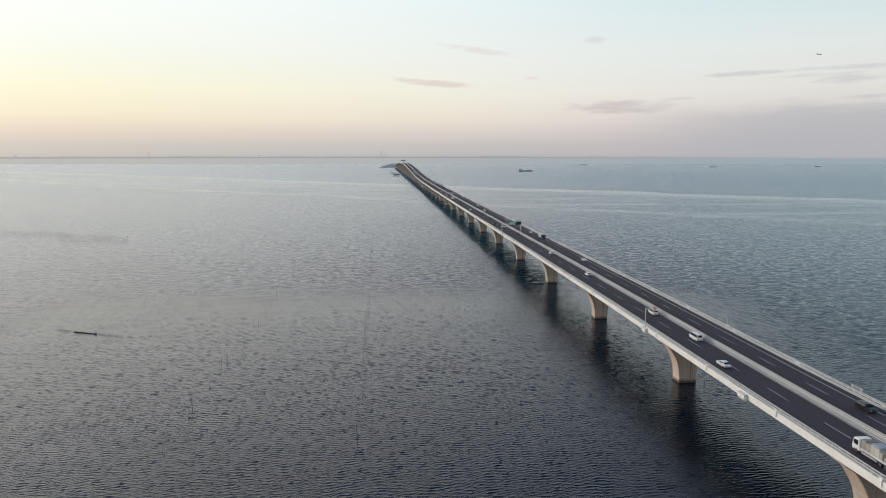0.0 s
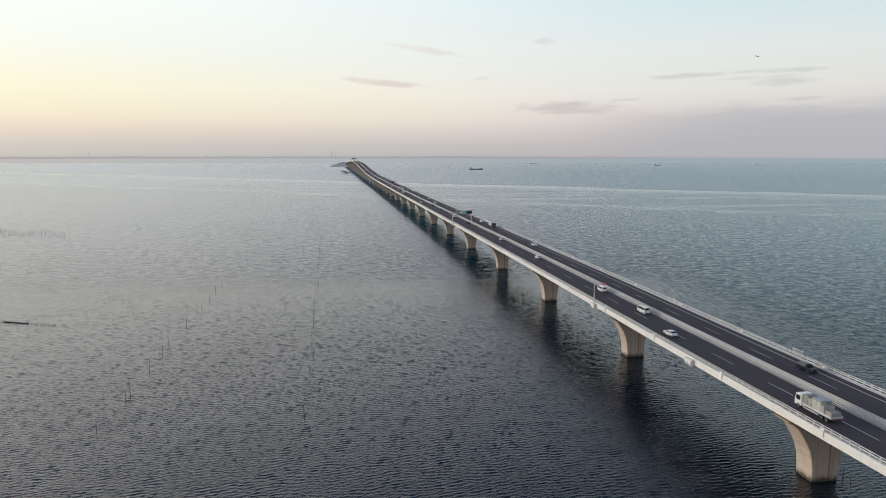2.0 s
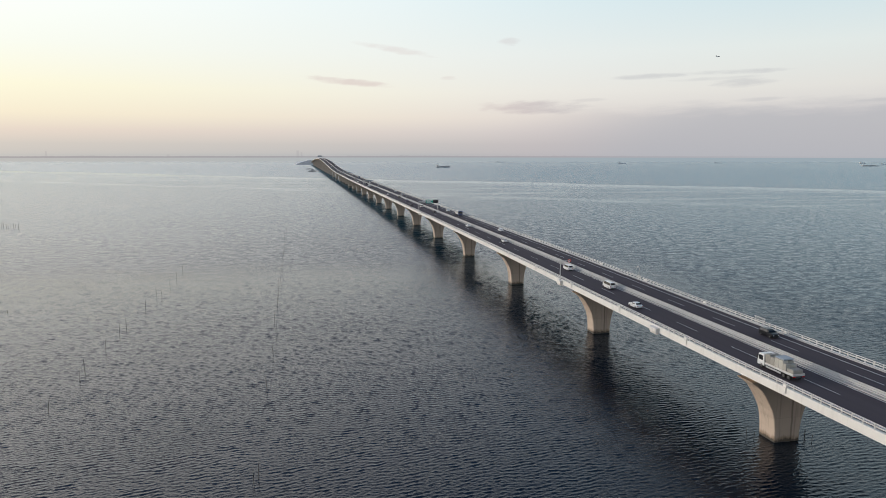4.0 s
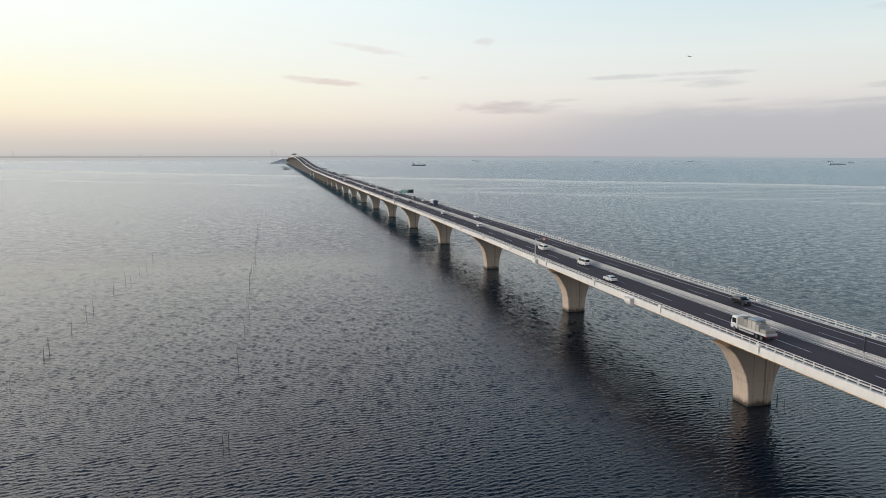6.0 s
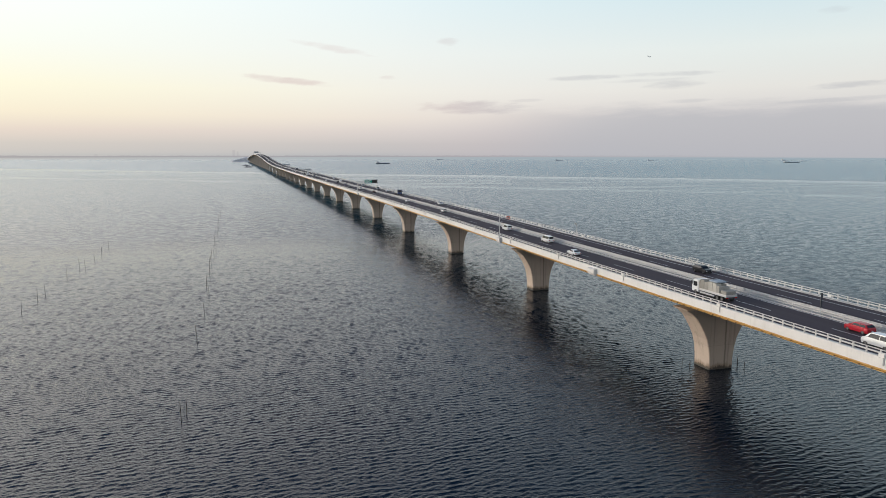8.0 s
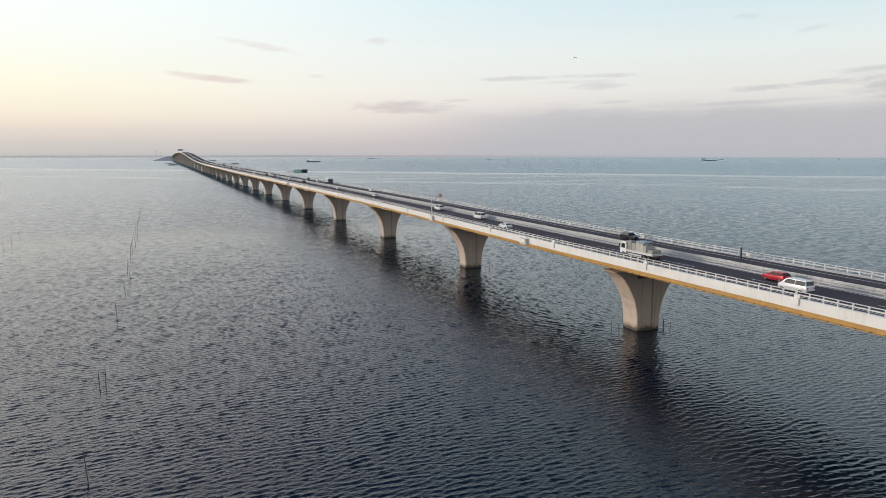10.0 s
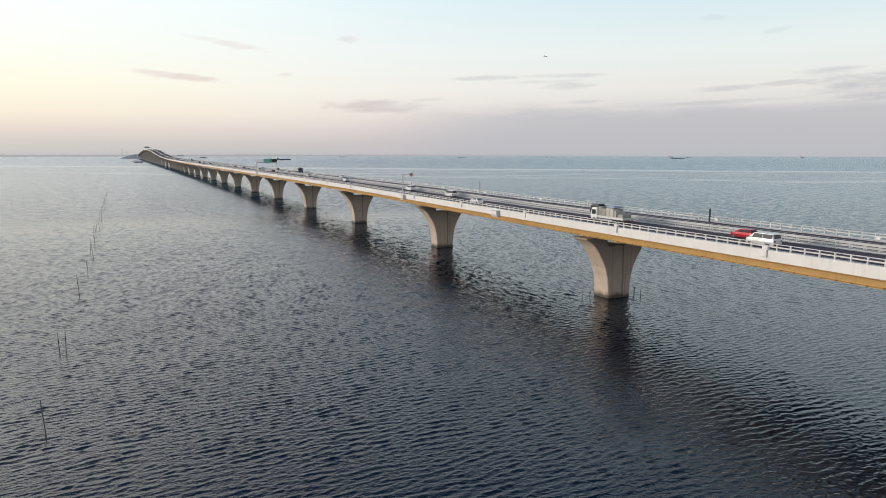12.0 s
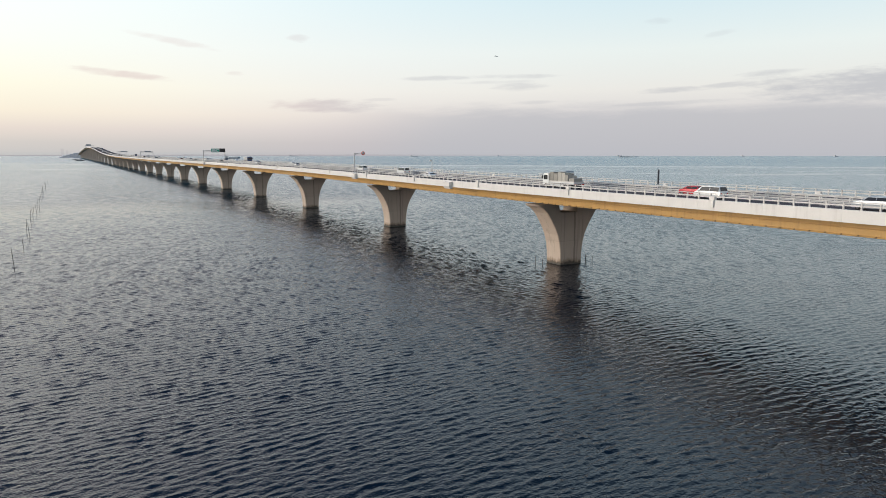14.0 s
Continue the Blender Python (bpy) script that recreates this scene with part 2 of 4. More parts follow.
    norm = n.node("ShaderNodeBump", {"Strength": 1.0, "Distance": n.math("MULTIPLY", force, n.math("MULTIPLY_ADD", plain, 0.045, 0.05)), "Height": h}).outputs[0]
    # normals tilted towards the camera, fitted to its low view of facing wave backs
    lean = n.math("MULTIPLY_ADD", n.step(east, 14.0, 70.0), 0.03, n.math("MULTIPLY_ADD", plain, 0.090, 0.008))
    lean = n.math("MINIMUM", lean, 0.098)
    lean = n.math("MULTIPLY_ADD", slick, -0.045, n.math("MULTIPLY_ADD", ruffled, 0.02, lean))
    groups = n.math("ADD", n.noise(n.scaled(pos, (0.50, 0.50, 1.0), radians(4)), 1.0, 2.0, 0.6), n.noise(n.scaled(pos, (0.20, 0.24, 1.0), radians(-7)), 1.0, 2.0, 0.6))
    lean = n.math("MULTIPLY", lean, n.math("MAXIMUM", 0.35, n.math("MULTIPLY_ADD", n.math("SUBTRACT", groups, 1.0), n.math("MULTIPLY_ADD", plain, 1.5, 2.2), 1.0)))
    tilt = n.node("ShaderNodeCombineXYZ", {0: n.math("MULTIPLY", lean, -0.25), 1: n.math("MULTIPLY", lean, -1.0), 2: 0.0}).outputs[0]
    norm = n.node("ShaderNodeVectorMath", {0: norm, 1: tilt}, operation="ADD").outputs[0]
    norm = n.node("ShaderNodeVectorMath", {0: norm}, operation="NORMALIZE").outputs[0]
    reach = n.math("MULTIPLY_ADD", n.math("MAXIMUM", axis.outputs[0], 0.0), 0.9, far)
    # waves too fine to tell apart widen the gloss out in the open bay
    rough = n.math("MULTIPLY_ADD", n.step(reach, 250.0, 1300.0), 0.13, 0.03)
    rough = n.math("MULTIPLY_ADD", slick, -0.09, n.math("MULTIPLY_ADD", n.step(reach, 1500.0, 2300.0), 0.03, rough))
    rough = n.math("MAXIMUM", 0.03, n.math("MULTIPLY_ADD", n.math("SUBTRACT", packs, 0.5), n.math("MULTIPLY", n.step(far, 200.0, 700.0), 0.12), rough))
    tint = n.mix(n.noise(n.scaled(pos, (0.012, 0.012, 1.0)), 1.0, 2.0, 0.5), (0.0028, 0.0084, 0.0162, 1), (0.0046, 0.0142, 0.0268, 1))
    # bluer, then paler base colour with reach: reflected sky and haze put into it
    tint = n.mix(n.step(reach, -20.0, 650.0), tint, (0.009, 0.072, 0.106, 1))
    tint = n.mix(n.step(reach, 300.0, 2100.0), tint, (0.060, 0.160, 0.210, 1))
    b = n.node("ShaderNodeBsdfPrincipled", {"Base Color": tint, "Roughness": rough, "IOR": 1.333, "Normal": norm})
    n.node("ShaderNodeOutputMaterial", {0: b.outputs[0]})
    return m


def concrete_material():
    m = bpy.data.materials.new("pier_concrete")
    m.use_nodes = True
    n = Net(m.node_tree)
    obj = n.node("ShaderNodeTexCoord").outputs["Object"]
    pos = n.node("ShaderNodeNewGeometry").outputs["Position"]
    xyz = n.node("ShaderNodeSeparateXYZ", {0: obj})
    grain = n.noise(pos, 6.0, 5.0, 0.65)
    patch = n.noise(pos, 0.35, 4.0, 0.6)
    col = n.mix(patch, (0.50, 0.39, 0.31, 1), (0.61, 0.49, 0.40, 1))
    col = n.mix(n.math("MULTIPLY", grain, 0.35), col, (0.28, 0.235, 0.19, 1))
    # pour of a lighter mix up to the first joint, rain runs, and the stain below the saddle's drain
    pour = n.step(n.math("MULTIPLY_ADD", n.noise(pos, 0.8), 0.06, xyz.outputs[2]), 4.72, 4.66)
    col = n.mix(n.math("MULTIPLY", pour, 0.3), col, (0.58, 0.475, 0.385, 1))
    joint = n.math("MULTIPLY", n.step(n.math("ABSOLUTE", n.math("SUBTRACT", xyz.outputs[2], 4.7)), 0.06, 0.02), 0.2)
    col = n.mix(joint, col, (0.20, 0.17, 0.14, 1))
    runs = n.noise(n.scaled(pos, (1.3, 1.3, 0.08)), 1.0, 4.0, 0.6)
    col = n.mix(n.math("MULTIPLY", n.step(runs, 0.50, 0.78), 0.5), col, (0.19, 0.16, 0.13, 1))
    wob = n.math("MULTIPLY_ADD", n.math("SUBTRACT", n.noise(n.scaled(pos, (0.0, 0.0, 0.35)), 1.0, 3.0), 0.5), 0.5, n.math("SUBTRACT", xyz.outputs[0], 0.75))
    drip = n.math("MULTIPLY", n.step(n.math("ABSOLUTE", wob), 0.30, 0.06), n.step(xyz.outputs[1], 0.6, 0.1))
    col = n.mix(n.math("MULTIPLY", drip, 0.62), col, (0.12, 0.10, 0.08, 1))
    lap = n.math("MULTIPLY_ADD", n.math("SUBTRACT", n.noise(n.scaled(pos, (1.1, 1.1, 0.5)), 1.0, 5.0, 0.65), 0.5), 2.2, xyz.outputs[2])
    col = n.mix(n.math("MULTIPLY", n.step(lap, 1.5, 0.5), 0.7), col, (0.20, 0.135, 0.085, 1))
    col = n.mix(n.math("MULTIPLY", n.step(lap, 0.75, 0.35), 0.8), col, (0.05, 0.045, 0.035, 1))
    norm = n.node("ShaderNodeBump", {"Strength": 0.5, "Distance": 0.03, "Height": grain}).outputs[0]
    n.node("ShaderNodeOutputMaterial", {0: n.node("ShaderNodeBsdfPrincipled", {"Base Color": col, "Roughness": 0.85, "Normal": norm}).outputs[0]})
    return m


def asphalt_material():
    m = bpy.data.materials.new("asphalt")
    m.use_nodes = True
    n = Net(m.node_tree)
    pos = n.node("ShaderNodeNewGeometry").outputs["Position"]
    grain = n.noise(pos, 14.0, 4.0, 0.7)
    lane = n.noise(n.scaled(pos, (0.9, 0.012, 1.0)), 1.0, 4.0, 0.6)
    patch = n.noise(n.scaled(pos, (0.25, 0.03, 1.0)), 1.0, 3.0, 0.5)
    col = n.mix(lane, (0.070, 0.053, 0.062, 1), (0.106, 0.083, 0.094, 1))
    col = n.mix(n.math("MULTIPLY", patch, 0.4), col, (0.072, 0.069, 0.075, 1))
    col = n.mix(n.math("MULTIPLY", grain, 0.4), col, (0.03, 0.03, 0.035, 1))
    norm = n.node("ShaderNodeBump", {"Strength": 0.6, "Distance": 0.01, "Height": grain}).outputs[0]
    n.node("ShaderNodeOutputMaterial", {0: n.node("ShaderNodeBsdfPrincipled", {"Base Color": col, "Roughness": 0.88, "Specular IOR Level": 0.2, "Normal": norm}).outputs[0]})
    return m


M_WATER, M_CONC, M_ROAD = water_material(), concrete_material(), asphalt_material()
M_WHITE = material("parapet_paint", (0.74, 0.71, 0.67), 0.6, var=0.09, scale=0.6, stain=0.14, rand=0.02)
M_RAIL = material("rail_paint", (0.58, 0.56, 0.53), 0.5, var=0.10, stain=0.1)
# near-black: the shade under the deck is put into this colour
M_SOFFIT_SHADE = material("girder_underside", (0.085, 0.08, 0.075), 0.7, var=0.3, scale=0.5, stain=0.3)
M_OCHRE = material("girder_paint", (0.56, 0.325, 0.085), 0.5, var=0.18, scale=0.7, stain=0.34)
M_RUST = material("clip_steel", (0.20, 0.13, 0.06), 0.7, var=0.2)
M_LINE = material("road_paint", (0.66, 0.65, 0.63), 0.7, var=0.2, scale=0.8, rand=0.15)
M_CURB = material("curb_concrete", (0.46, 0.45, 0.43), 0.85, var=0.16, stain=0.2)
M_WET = material("tidal_growth", (0.045, 0.04, 0.03), 0.5, var=0.3, bump=0.6, bump_scale=6.0)
M_STEEL = material("galvanised_steel", (0.52, 0.53, 0.54), 0.45, 0.4, var=0.1)
M_DARK = material("dark_steel", (0.045, 0.05, 0.06), 0.5, var=0.15)
M_POLE = material("net_pole", (0.11, 0.10, 0.09), 0.8, var=0.3)
M_GREEN = material("sign_green", (0.02, 0.36, 0.24), 0.5, var=0.06)
M_BLACK = material("sign_black", (0.012, 0.013, 0.015), 0.4, var=0.1)
M_RED = material("sign_red", (0.66, 0.07, 0.03), 0.5, var=0.06)
M_PLATE = material("sign_white", (0.78, 0.78, 0.76), 0.5, var=0.05)
M_GLASS = material("car_glass", (0.012, 0.014, 0.017), 0.08, var=0.05)
M_TYRE = material("tyre_rubber", (0.018, 0.018, 0.018), 0.85, var=0.2)
M_RIM = material("wheel_rim", (0.13, 0.13, 0.135), 0.45, 0.5, var=0.1)
M_TAIL = material("tail_lens", (0.45, 0.02, 0.02), 0.25, var=0.05)
M_HEAD = material("head_lens", (0.75, 0.76, 0.76), 0.15, var=0.05)
M_PLASTIC = material("black_trim", (0.02, 0.02, 0.022), 0.6, var=0.1)
M_PAINT = {k: material("car_paint_" + k, c, 0.28, 0.15, var=0.04) for k, c in {
    "white": (0.78, 0.78, 0.77), "silver": (0.42, 0.44, 0.46), "black": (0.015, 0.016, 0.02), "red": (0.42, 0.015, 0.03), "blue": (0.04, 0.07, 0.16), "grey": (0.14, 0.15, 0.16)}.items()}
M_CARGO = material("cargo_board", (0.37, 0.35, 0.31), 0.85, var=0.3, scale=0.5, rand=0.6)
M_TARP = material("cargo_tarp", (0.33, 0.38, 0.43), 0.6, var=0.2, scale=0.5)
# island colours lightened: distance haze is put into the base colour
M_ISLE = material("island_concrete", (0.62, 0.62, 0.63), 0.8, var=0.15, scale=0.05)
M_ISLE_LIGHT = material("island_roof", (0.75, 0.75, 0.75), 0.8, var=0.1, scale=0.05)
M_ISLE_GLASS = material("island_glazing", (0.30, 0.33, 0.36), 0.5, var=0.1, scale=0.05)
# hulls on the horizon: haze painted in as a pale blue-grey
M_HAZED_HULL = material("far_ship_hull", (0.46, 0.49, 0.54), 0.7, var=0.1, scale=0.1)
# nearer hulls, lightened a little by haze in the colour
M_HULL = material("ship_hull", (0.11, 0.13, 0.17), 0.6, var=0.2, scale=0.1)
M_DECKHOUSE = material("ship_deckhouse", (0.55, 0.55, 0.54), 0.6, var=0.1, scale=0.1)


# ---------------------------------------------------------------- mesh helpers
def part(name, bm, mat, parent=None, label="", smooth=False):
    me = bpy.data.meshes.new(name)
    bm.to_mesh(me)
    bm.free()
    me.materials.append(mat)
    if smooth:
        me.polygons.foreach_set("use_smooth", [True] * len(me.polygons))
    ob = new(name, me)
    ob.parent = parent
    return tagged(ob, label) if label else ob


def share(ob, parent, m):
    """Another piece on the same mesh."""
    o = new(ob.name.split(".")[0], ob.data)
    o.parent, o.matrix_local = parent, m
    return o


def thing(name, label, category, m=None, group="", kind=""):
    ob = new(name)
    ob.matrix_world = m or Matrix()
    return tagged(ob, label, category, group, kind)


def box(bm, x0, x1, y0, y1, z0, z1, bevel=0.0):
    r = bmesh.ops.create_cube(bm, size=1.0, matrix=Matrix.LocRotScale(((x0 + x1) / 2, (y0 + y1) / 2, (z0 + z1) / 2), None, (x1 - x0, y1 - y0, z1 - z0)))
    if bevel:
        edges = {e for v in r["verts"] for e in v.link_edges}
        bmesh.ops.bevel(bm, geom=list(edges), offset=bevel, segments=1, affect="EDGES")
    return bm


def boxed(*a):
    return box(bmesh.new(), *a)


def rod(bm, a, b, r0, r1=None, seg=8):
    a, b = Vector(a), Vector(b)
    d = b - a
    m = Matrix.Translation((a + b) / 2) @ d.to_track_quat("Z", "Y").to_matrix().to_4x4()
    bmesh.ops.create_cone(bm, cap_ends=True, segments=seg, radius1=r0, radius2=r0 if r1 is None else r1, depth=d.length, matrix=m)
    return bm


def prism(bm, outline, y0, y1, bevel=0.0):
    """A closed outline in x and z, carried from y0 to y1."""
    a = [bm.verts.new((x, y0, z)) for x, z in outline]
    b = [bm.verts.new((x, y1, z)) for x, z in outline]
    n = len(a)
    faces = [bm.faces.new(a), bm.faces.new(b[::-1])]
    for i in range(n):
        faces.append(bm.faces.new((a[i], b[i], b[(i + 1) % n], a[(i + 1) % n])))
    bmesh.ops.recalc_face_normals(bm, faces=faces)
    if bevel:
        bmesh.ops.bevel(bm, geom=[e for f in faces[:2] for e in f.edges], offset=bevel, segments=2, affect="EDGES")
    return bm


def chamfered(outline, y0, y1, c):
    """A closed outline in x and z, carried from y0 to y1, with the edges of both ends cut back by c."""
    n = len(outline)
    area = sum(outline[i][0] * outline[(i + 1) % n][1] - outline[(i + 1) % n][0] * outline[i][1] for i in range(n))
    inner = []
    for i in range(n):
        a, b, d = Vector(outline[i - 1]), Vector(outline[i]), Vector(outline[(i + 1) % n])
        e1, e2 = (b - a).normalized(), (d - b).normalized()
        m = Vector((-e1.y - e2.y, e1.x + e2.x)).normalized() * (1 if area > 0 else -1)
        q = b + m * min(c / max(abs(m.dot(Vector((-e1.y, e1.x)))), 0.4), 3 * c)
        inner.append((q.x, q.y))
    bm = bmesh.new()
    rows = [[bm.verts.new((x, y, z)) for x, z in line] for y, line in ((y0, inner), (y0 + c, outline), (y1 - c, outline), (y1, inner))]
    for a, b in zip(rows, rows[1:]):
        for i in range(n):
            bm.faces.new((a[i], b[i], b[(i + 1) % n], a[(i + 1) % n]))
    caps = [bm.faces.new(rows[0]), bm.faces.new(rows[-1][::-1])]
    bmesh.ops.recalc_face_normals(bm, faces=bm.faces)
    bmesh.ops.triangulate(bm, faces=caps)
    return bm


# ---------------------------------------------------------------- bridge line
# level of the carriageway along the bridge
LEVEL_Y = [-600, -100, 0, 60, 130, 250, 600, 900, 1150, 1300, 1450, 1600, 1790, 1950, 2120, 2300, 2450, 2700, 3000, 3200, 3400, 3600]
LEVEL_Z = [15.5, 15.5, 15.5, 15.8, 16.4, 16.6, 16.6, 16.9, 17.7, 19.1, 21.8, 26.0, 31.6, 35.6, 38.4, 39.4, 38.6, 35.0, 28.0, 22.0, 15.0, 9.0]
FALL = 0.002                      # the deck falls towards -x
_ys = np.arange(-640, 3641, 10.0)
_zs = np.interp(_ys, LEVEL_Y, LEVEL_Z)
_zs = np.convolve(np.pad(_zs, 6, mode="edge"), np.hanning(15)[1:-1] / np.hanning(15).sum(), mode="valid")


def level(y, x=0.0):
    return float(np.interp(y, _ys, _zs)) + FALL * x


STATIONS = [float(y) for y in list(range(-500, 400, 10)) + list(range(400, 1200, 20)) + list(range(1200, 3420, 25))]


def sweep(outline, stations, closed=True):
    """Carries an outline in x and height above the carriageway along the bridge."""
    bm = bmesh.new()
    rows = [[bm.verts.new((x, y, level(y, x) + z)) for x, z in outline] for y in stations]
    n = len(outline)
    for a, b in zip(rows, rows[1:]):
        for i in range(n if closed else n - 1):
            j = (i + 1) % n
            bm.faces.new((a[i], a[j], b[j], b[i]))
    if closed:
        bm.faces.new(rows[0]), bm.faces.new(rows[-1][::-1])
    bmesh.ops.recalc_face_normals(bm, faces=bm.faces)
    return bm


def rect(x0, x1, z0, z1):
    return [(x0, z0), (x1, z0), (x1, z1), (x0, z1)]


# ---------------------------------------------------------------- sea
def sea_mesh():
    """One sheet out to the horizon; wind waves as relief on the stretch round the near piers."""
    def spaced(stops):
        """Coordinates through stops of (end, step), the step growing evenly from one to the next."""
        out = [stops[0][0]]
        for (a, da), (b, db) in zip(stops, stops[1:]):
            while out[-1] < b:
                out.append(out[-1] + da + (db - da) * (out[-1] - a) / (b - a))
        return np.array(out)

    xs = spaced(((CHOP_X[0], 0.7), (-150.0, 0.36), (70.0, 0.36), (CHOP_X[1], 0.6)))
    ys = spaced(((CHOP_Y[0], 0.17), (30.0, 0.20), (120.0, 0.34), (CHOP_Y[1], 0.75)))
    gx, gy = np.meshgrid(xs, ys)
    edge = lambda v, lo, hi: np.clip((v - lo) / (hi - lo), 0, 1)
    fade = edge(gx, CHOP_X[0], CHOP_X[0] + 40) * edge(gx, CHOP_X[1], CHOP_X[1] - 80) * edge(gy, CHOP_Y[0], CHOP_Y[0] + 6) * edge(gy, CHOP_Y[1], CHOP_Y[1] - 90)
    fade = fade * fade * (3 - 2 * fade)
    rs = np.random.RandomState(11)
    count = 80
    px, py, pz, power = gx.copy(), gy.copy(), np.zeros_like(gx), np.zeros_like(gx)
    step_y = np.gradient(ys)[:, None] + 0 * gx
    open_water = np.maximum(edge(gy, 40, 150), edge(gx, 12, 60))      # longer waves out from the near piers
    for k in range(count):
        length = 0.56 * (2.2 / 0.56) ** ((k + rs.rand()) / count)
        heading = radians(-90 + 4) + rs.normal(0, 0.48 if length < 1.1 else 0.32)
        num = 2 * math.pi / length
        cx, cy = math.cos(heading), math.sin(heading)
        here = edge(length / step_y, 2.3, 3.2) * (1.0 if length < 0.95 else 0.75 if length < 1.4 else 0.5 * open_water)
        a = WAVE_SLOPE * (0.75 + 0.5 * rs.rand()) * here / num
        ph = num * (cx * gx + cy * gy) + rs.rand() * 2 * math.pi
        pz += a * np.cos(ph)
        px -= 0.8 * a * cx * np.sin(ph)
        py -= 0.8 * a * cy * np.sin(ph)
        power += here ** 2
    fade = fade * np.sqrt(2.0 / np.maximum(power, 18.0)) * (1 - 0.16 * edge(gy, 40, 150))
    px, py = gx + (px - gx) * fade, gy + (py - gy) * fade
    pz *= fade
    rows, cols = gx.shape
    verts = [np.stack([px, py, pz], -1).reshape(-1, 3)]
    idx = np.arange(rows * cols).reshape(rows, cols)
    quads = [np.stack([idx[:-1, :-1], idx[:-1, 1:], idx[1:, 1:], idx[1:, :-1]], -1).reshape(-1, 4)]
    rim = np.concatenate([idx[0, :-1], idx[:-1, -1], idx[-1, :0:-1], idx[:0:-1, 0]])
    mid = np.array([(CHOP_X[0] + CHOP_X[1]) / 2, (CHOP_Y[0] + CHOP_Y[1]) / 2, 0.0])
    base, last = rows * cols, rim
    for grow in (1.6, 3.0, 7.0, 15.0, 32.0):
        ring = mid + (np.stack([gx.reshape(-1)[rim], gy.reshape(-1)[rim], 0 * rim], -1) - mid) * grow
        here = base + np.arange(len(rim))
        quads.append(np.stack([last, here, np.roll(here, -1), np.roll(last, -1)], -1))
        verts.append(ring)
        base, last = base + len(rim), here
    v, q = np.concatenate(verts).astype(np.float32), np.concatenate(quads).astype(np.int32)
    me = bpy.data.meshes.new("water")
    me.vertices.add(len(v)), me.loops.add(q.size), me.polygons.add(len(q))
    me.vertices.foreach_set("co", v.ravel())
    me.loops.foreach_set("vertex_index", q.ravel())
    me.polygons.foreach_set("loop_start", np.arange(0, q.size, 4, dtype=np.int32))
    me.polygons.foreach_set("use_smooth", np.ones(len(q), dtype=bool))
    me.update(calc_edges=True)
    me.materials.append(M_WATER)
    return me


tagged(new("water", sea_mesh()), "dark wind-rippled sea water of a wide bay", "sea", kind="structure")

# ---------------------------------------------------------------- carriageway and girder
road = tagged(part("road", sweep(rect(-11.2, 11.55, -0.25, 0.0), STATIONS), M_ROAD), "dark asphalt carriageway of a four-lane sea bridge", "road", kind="structure")
girder = thing("bridge_girder", "long steel bridge girder with ochre paint under white parapets", "bridge")
part("box_girder", sweep([(-7.15, -1.42), (-7.15, -2.16), (-7.27, -2.19), (-7.27, -2.27), (-7.15, -2.30), (-7.15, -3.03), (-7.37, -3.05), (-7.37, -3.16), (7.87, -3.16), (7.87, -3.05), (7.65, -3.03), (7.65, -1.42)], STATIONS), M_OCHRE, girder, "ochre steel box girder with a ribbed web")
# added dark sheet in place of shade, so that the deck's reflection darkens
part("bottom_plate", sweep(rect(-7.1, 7.6, -3.22, -3.164), STATIONS), M_SOFFIT_SHADE, girder, "steel bottom plate with shade put into its dark colour")
part("deck_slab", sweep([(-11.19, -0.27), (-11.19, -1.05), (-7.5, -1.40), (8.0, -1.40), (11.55, -1.05), (11.55, -0.27)], STATIONS), M_CURB, girder)

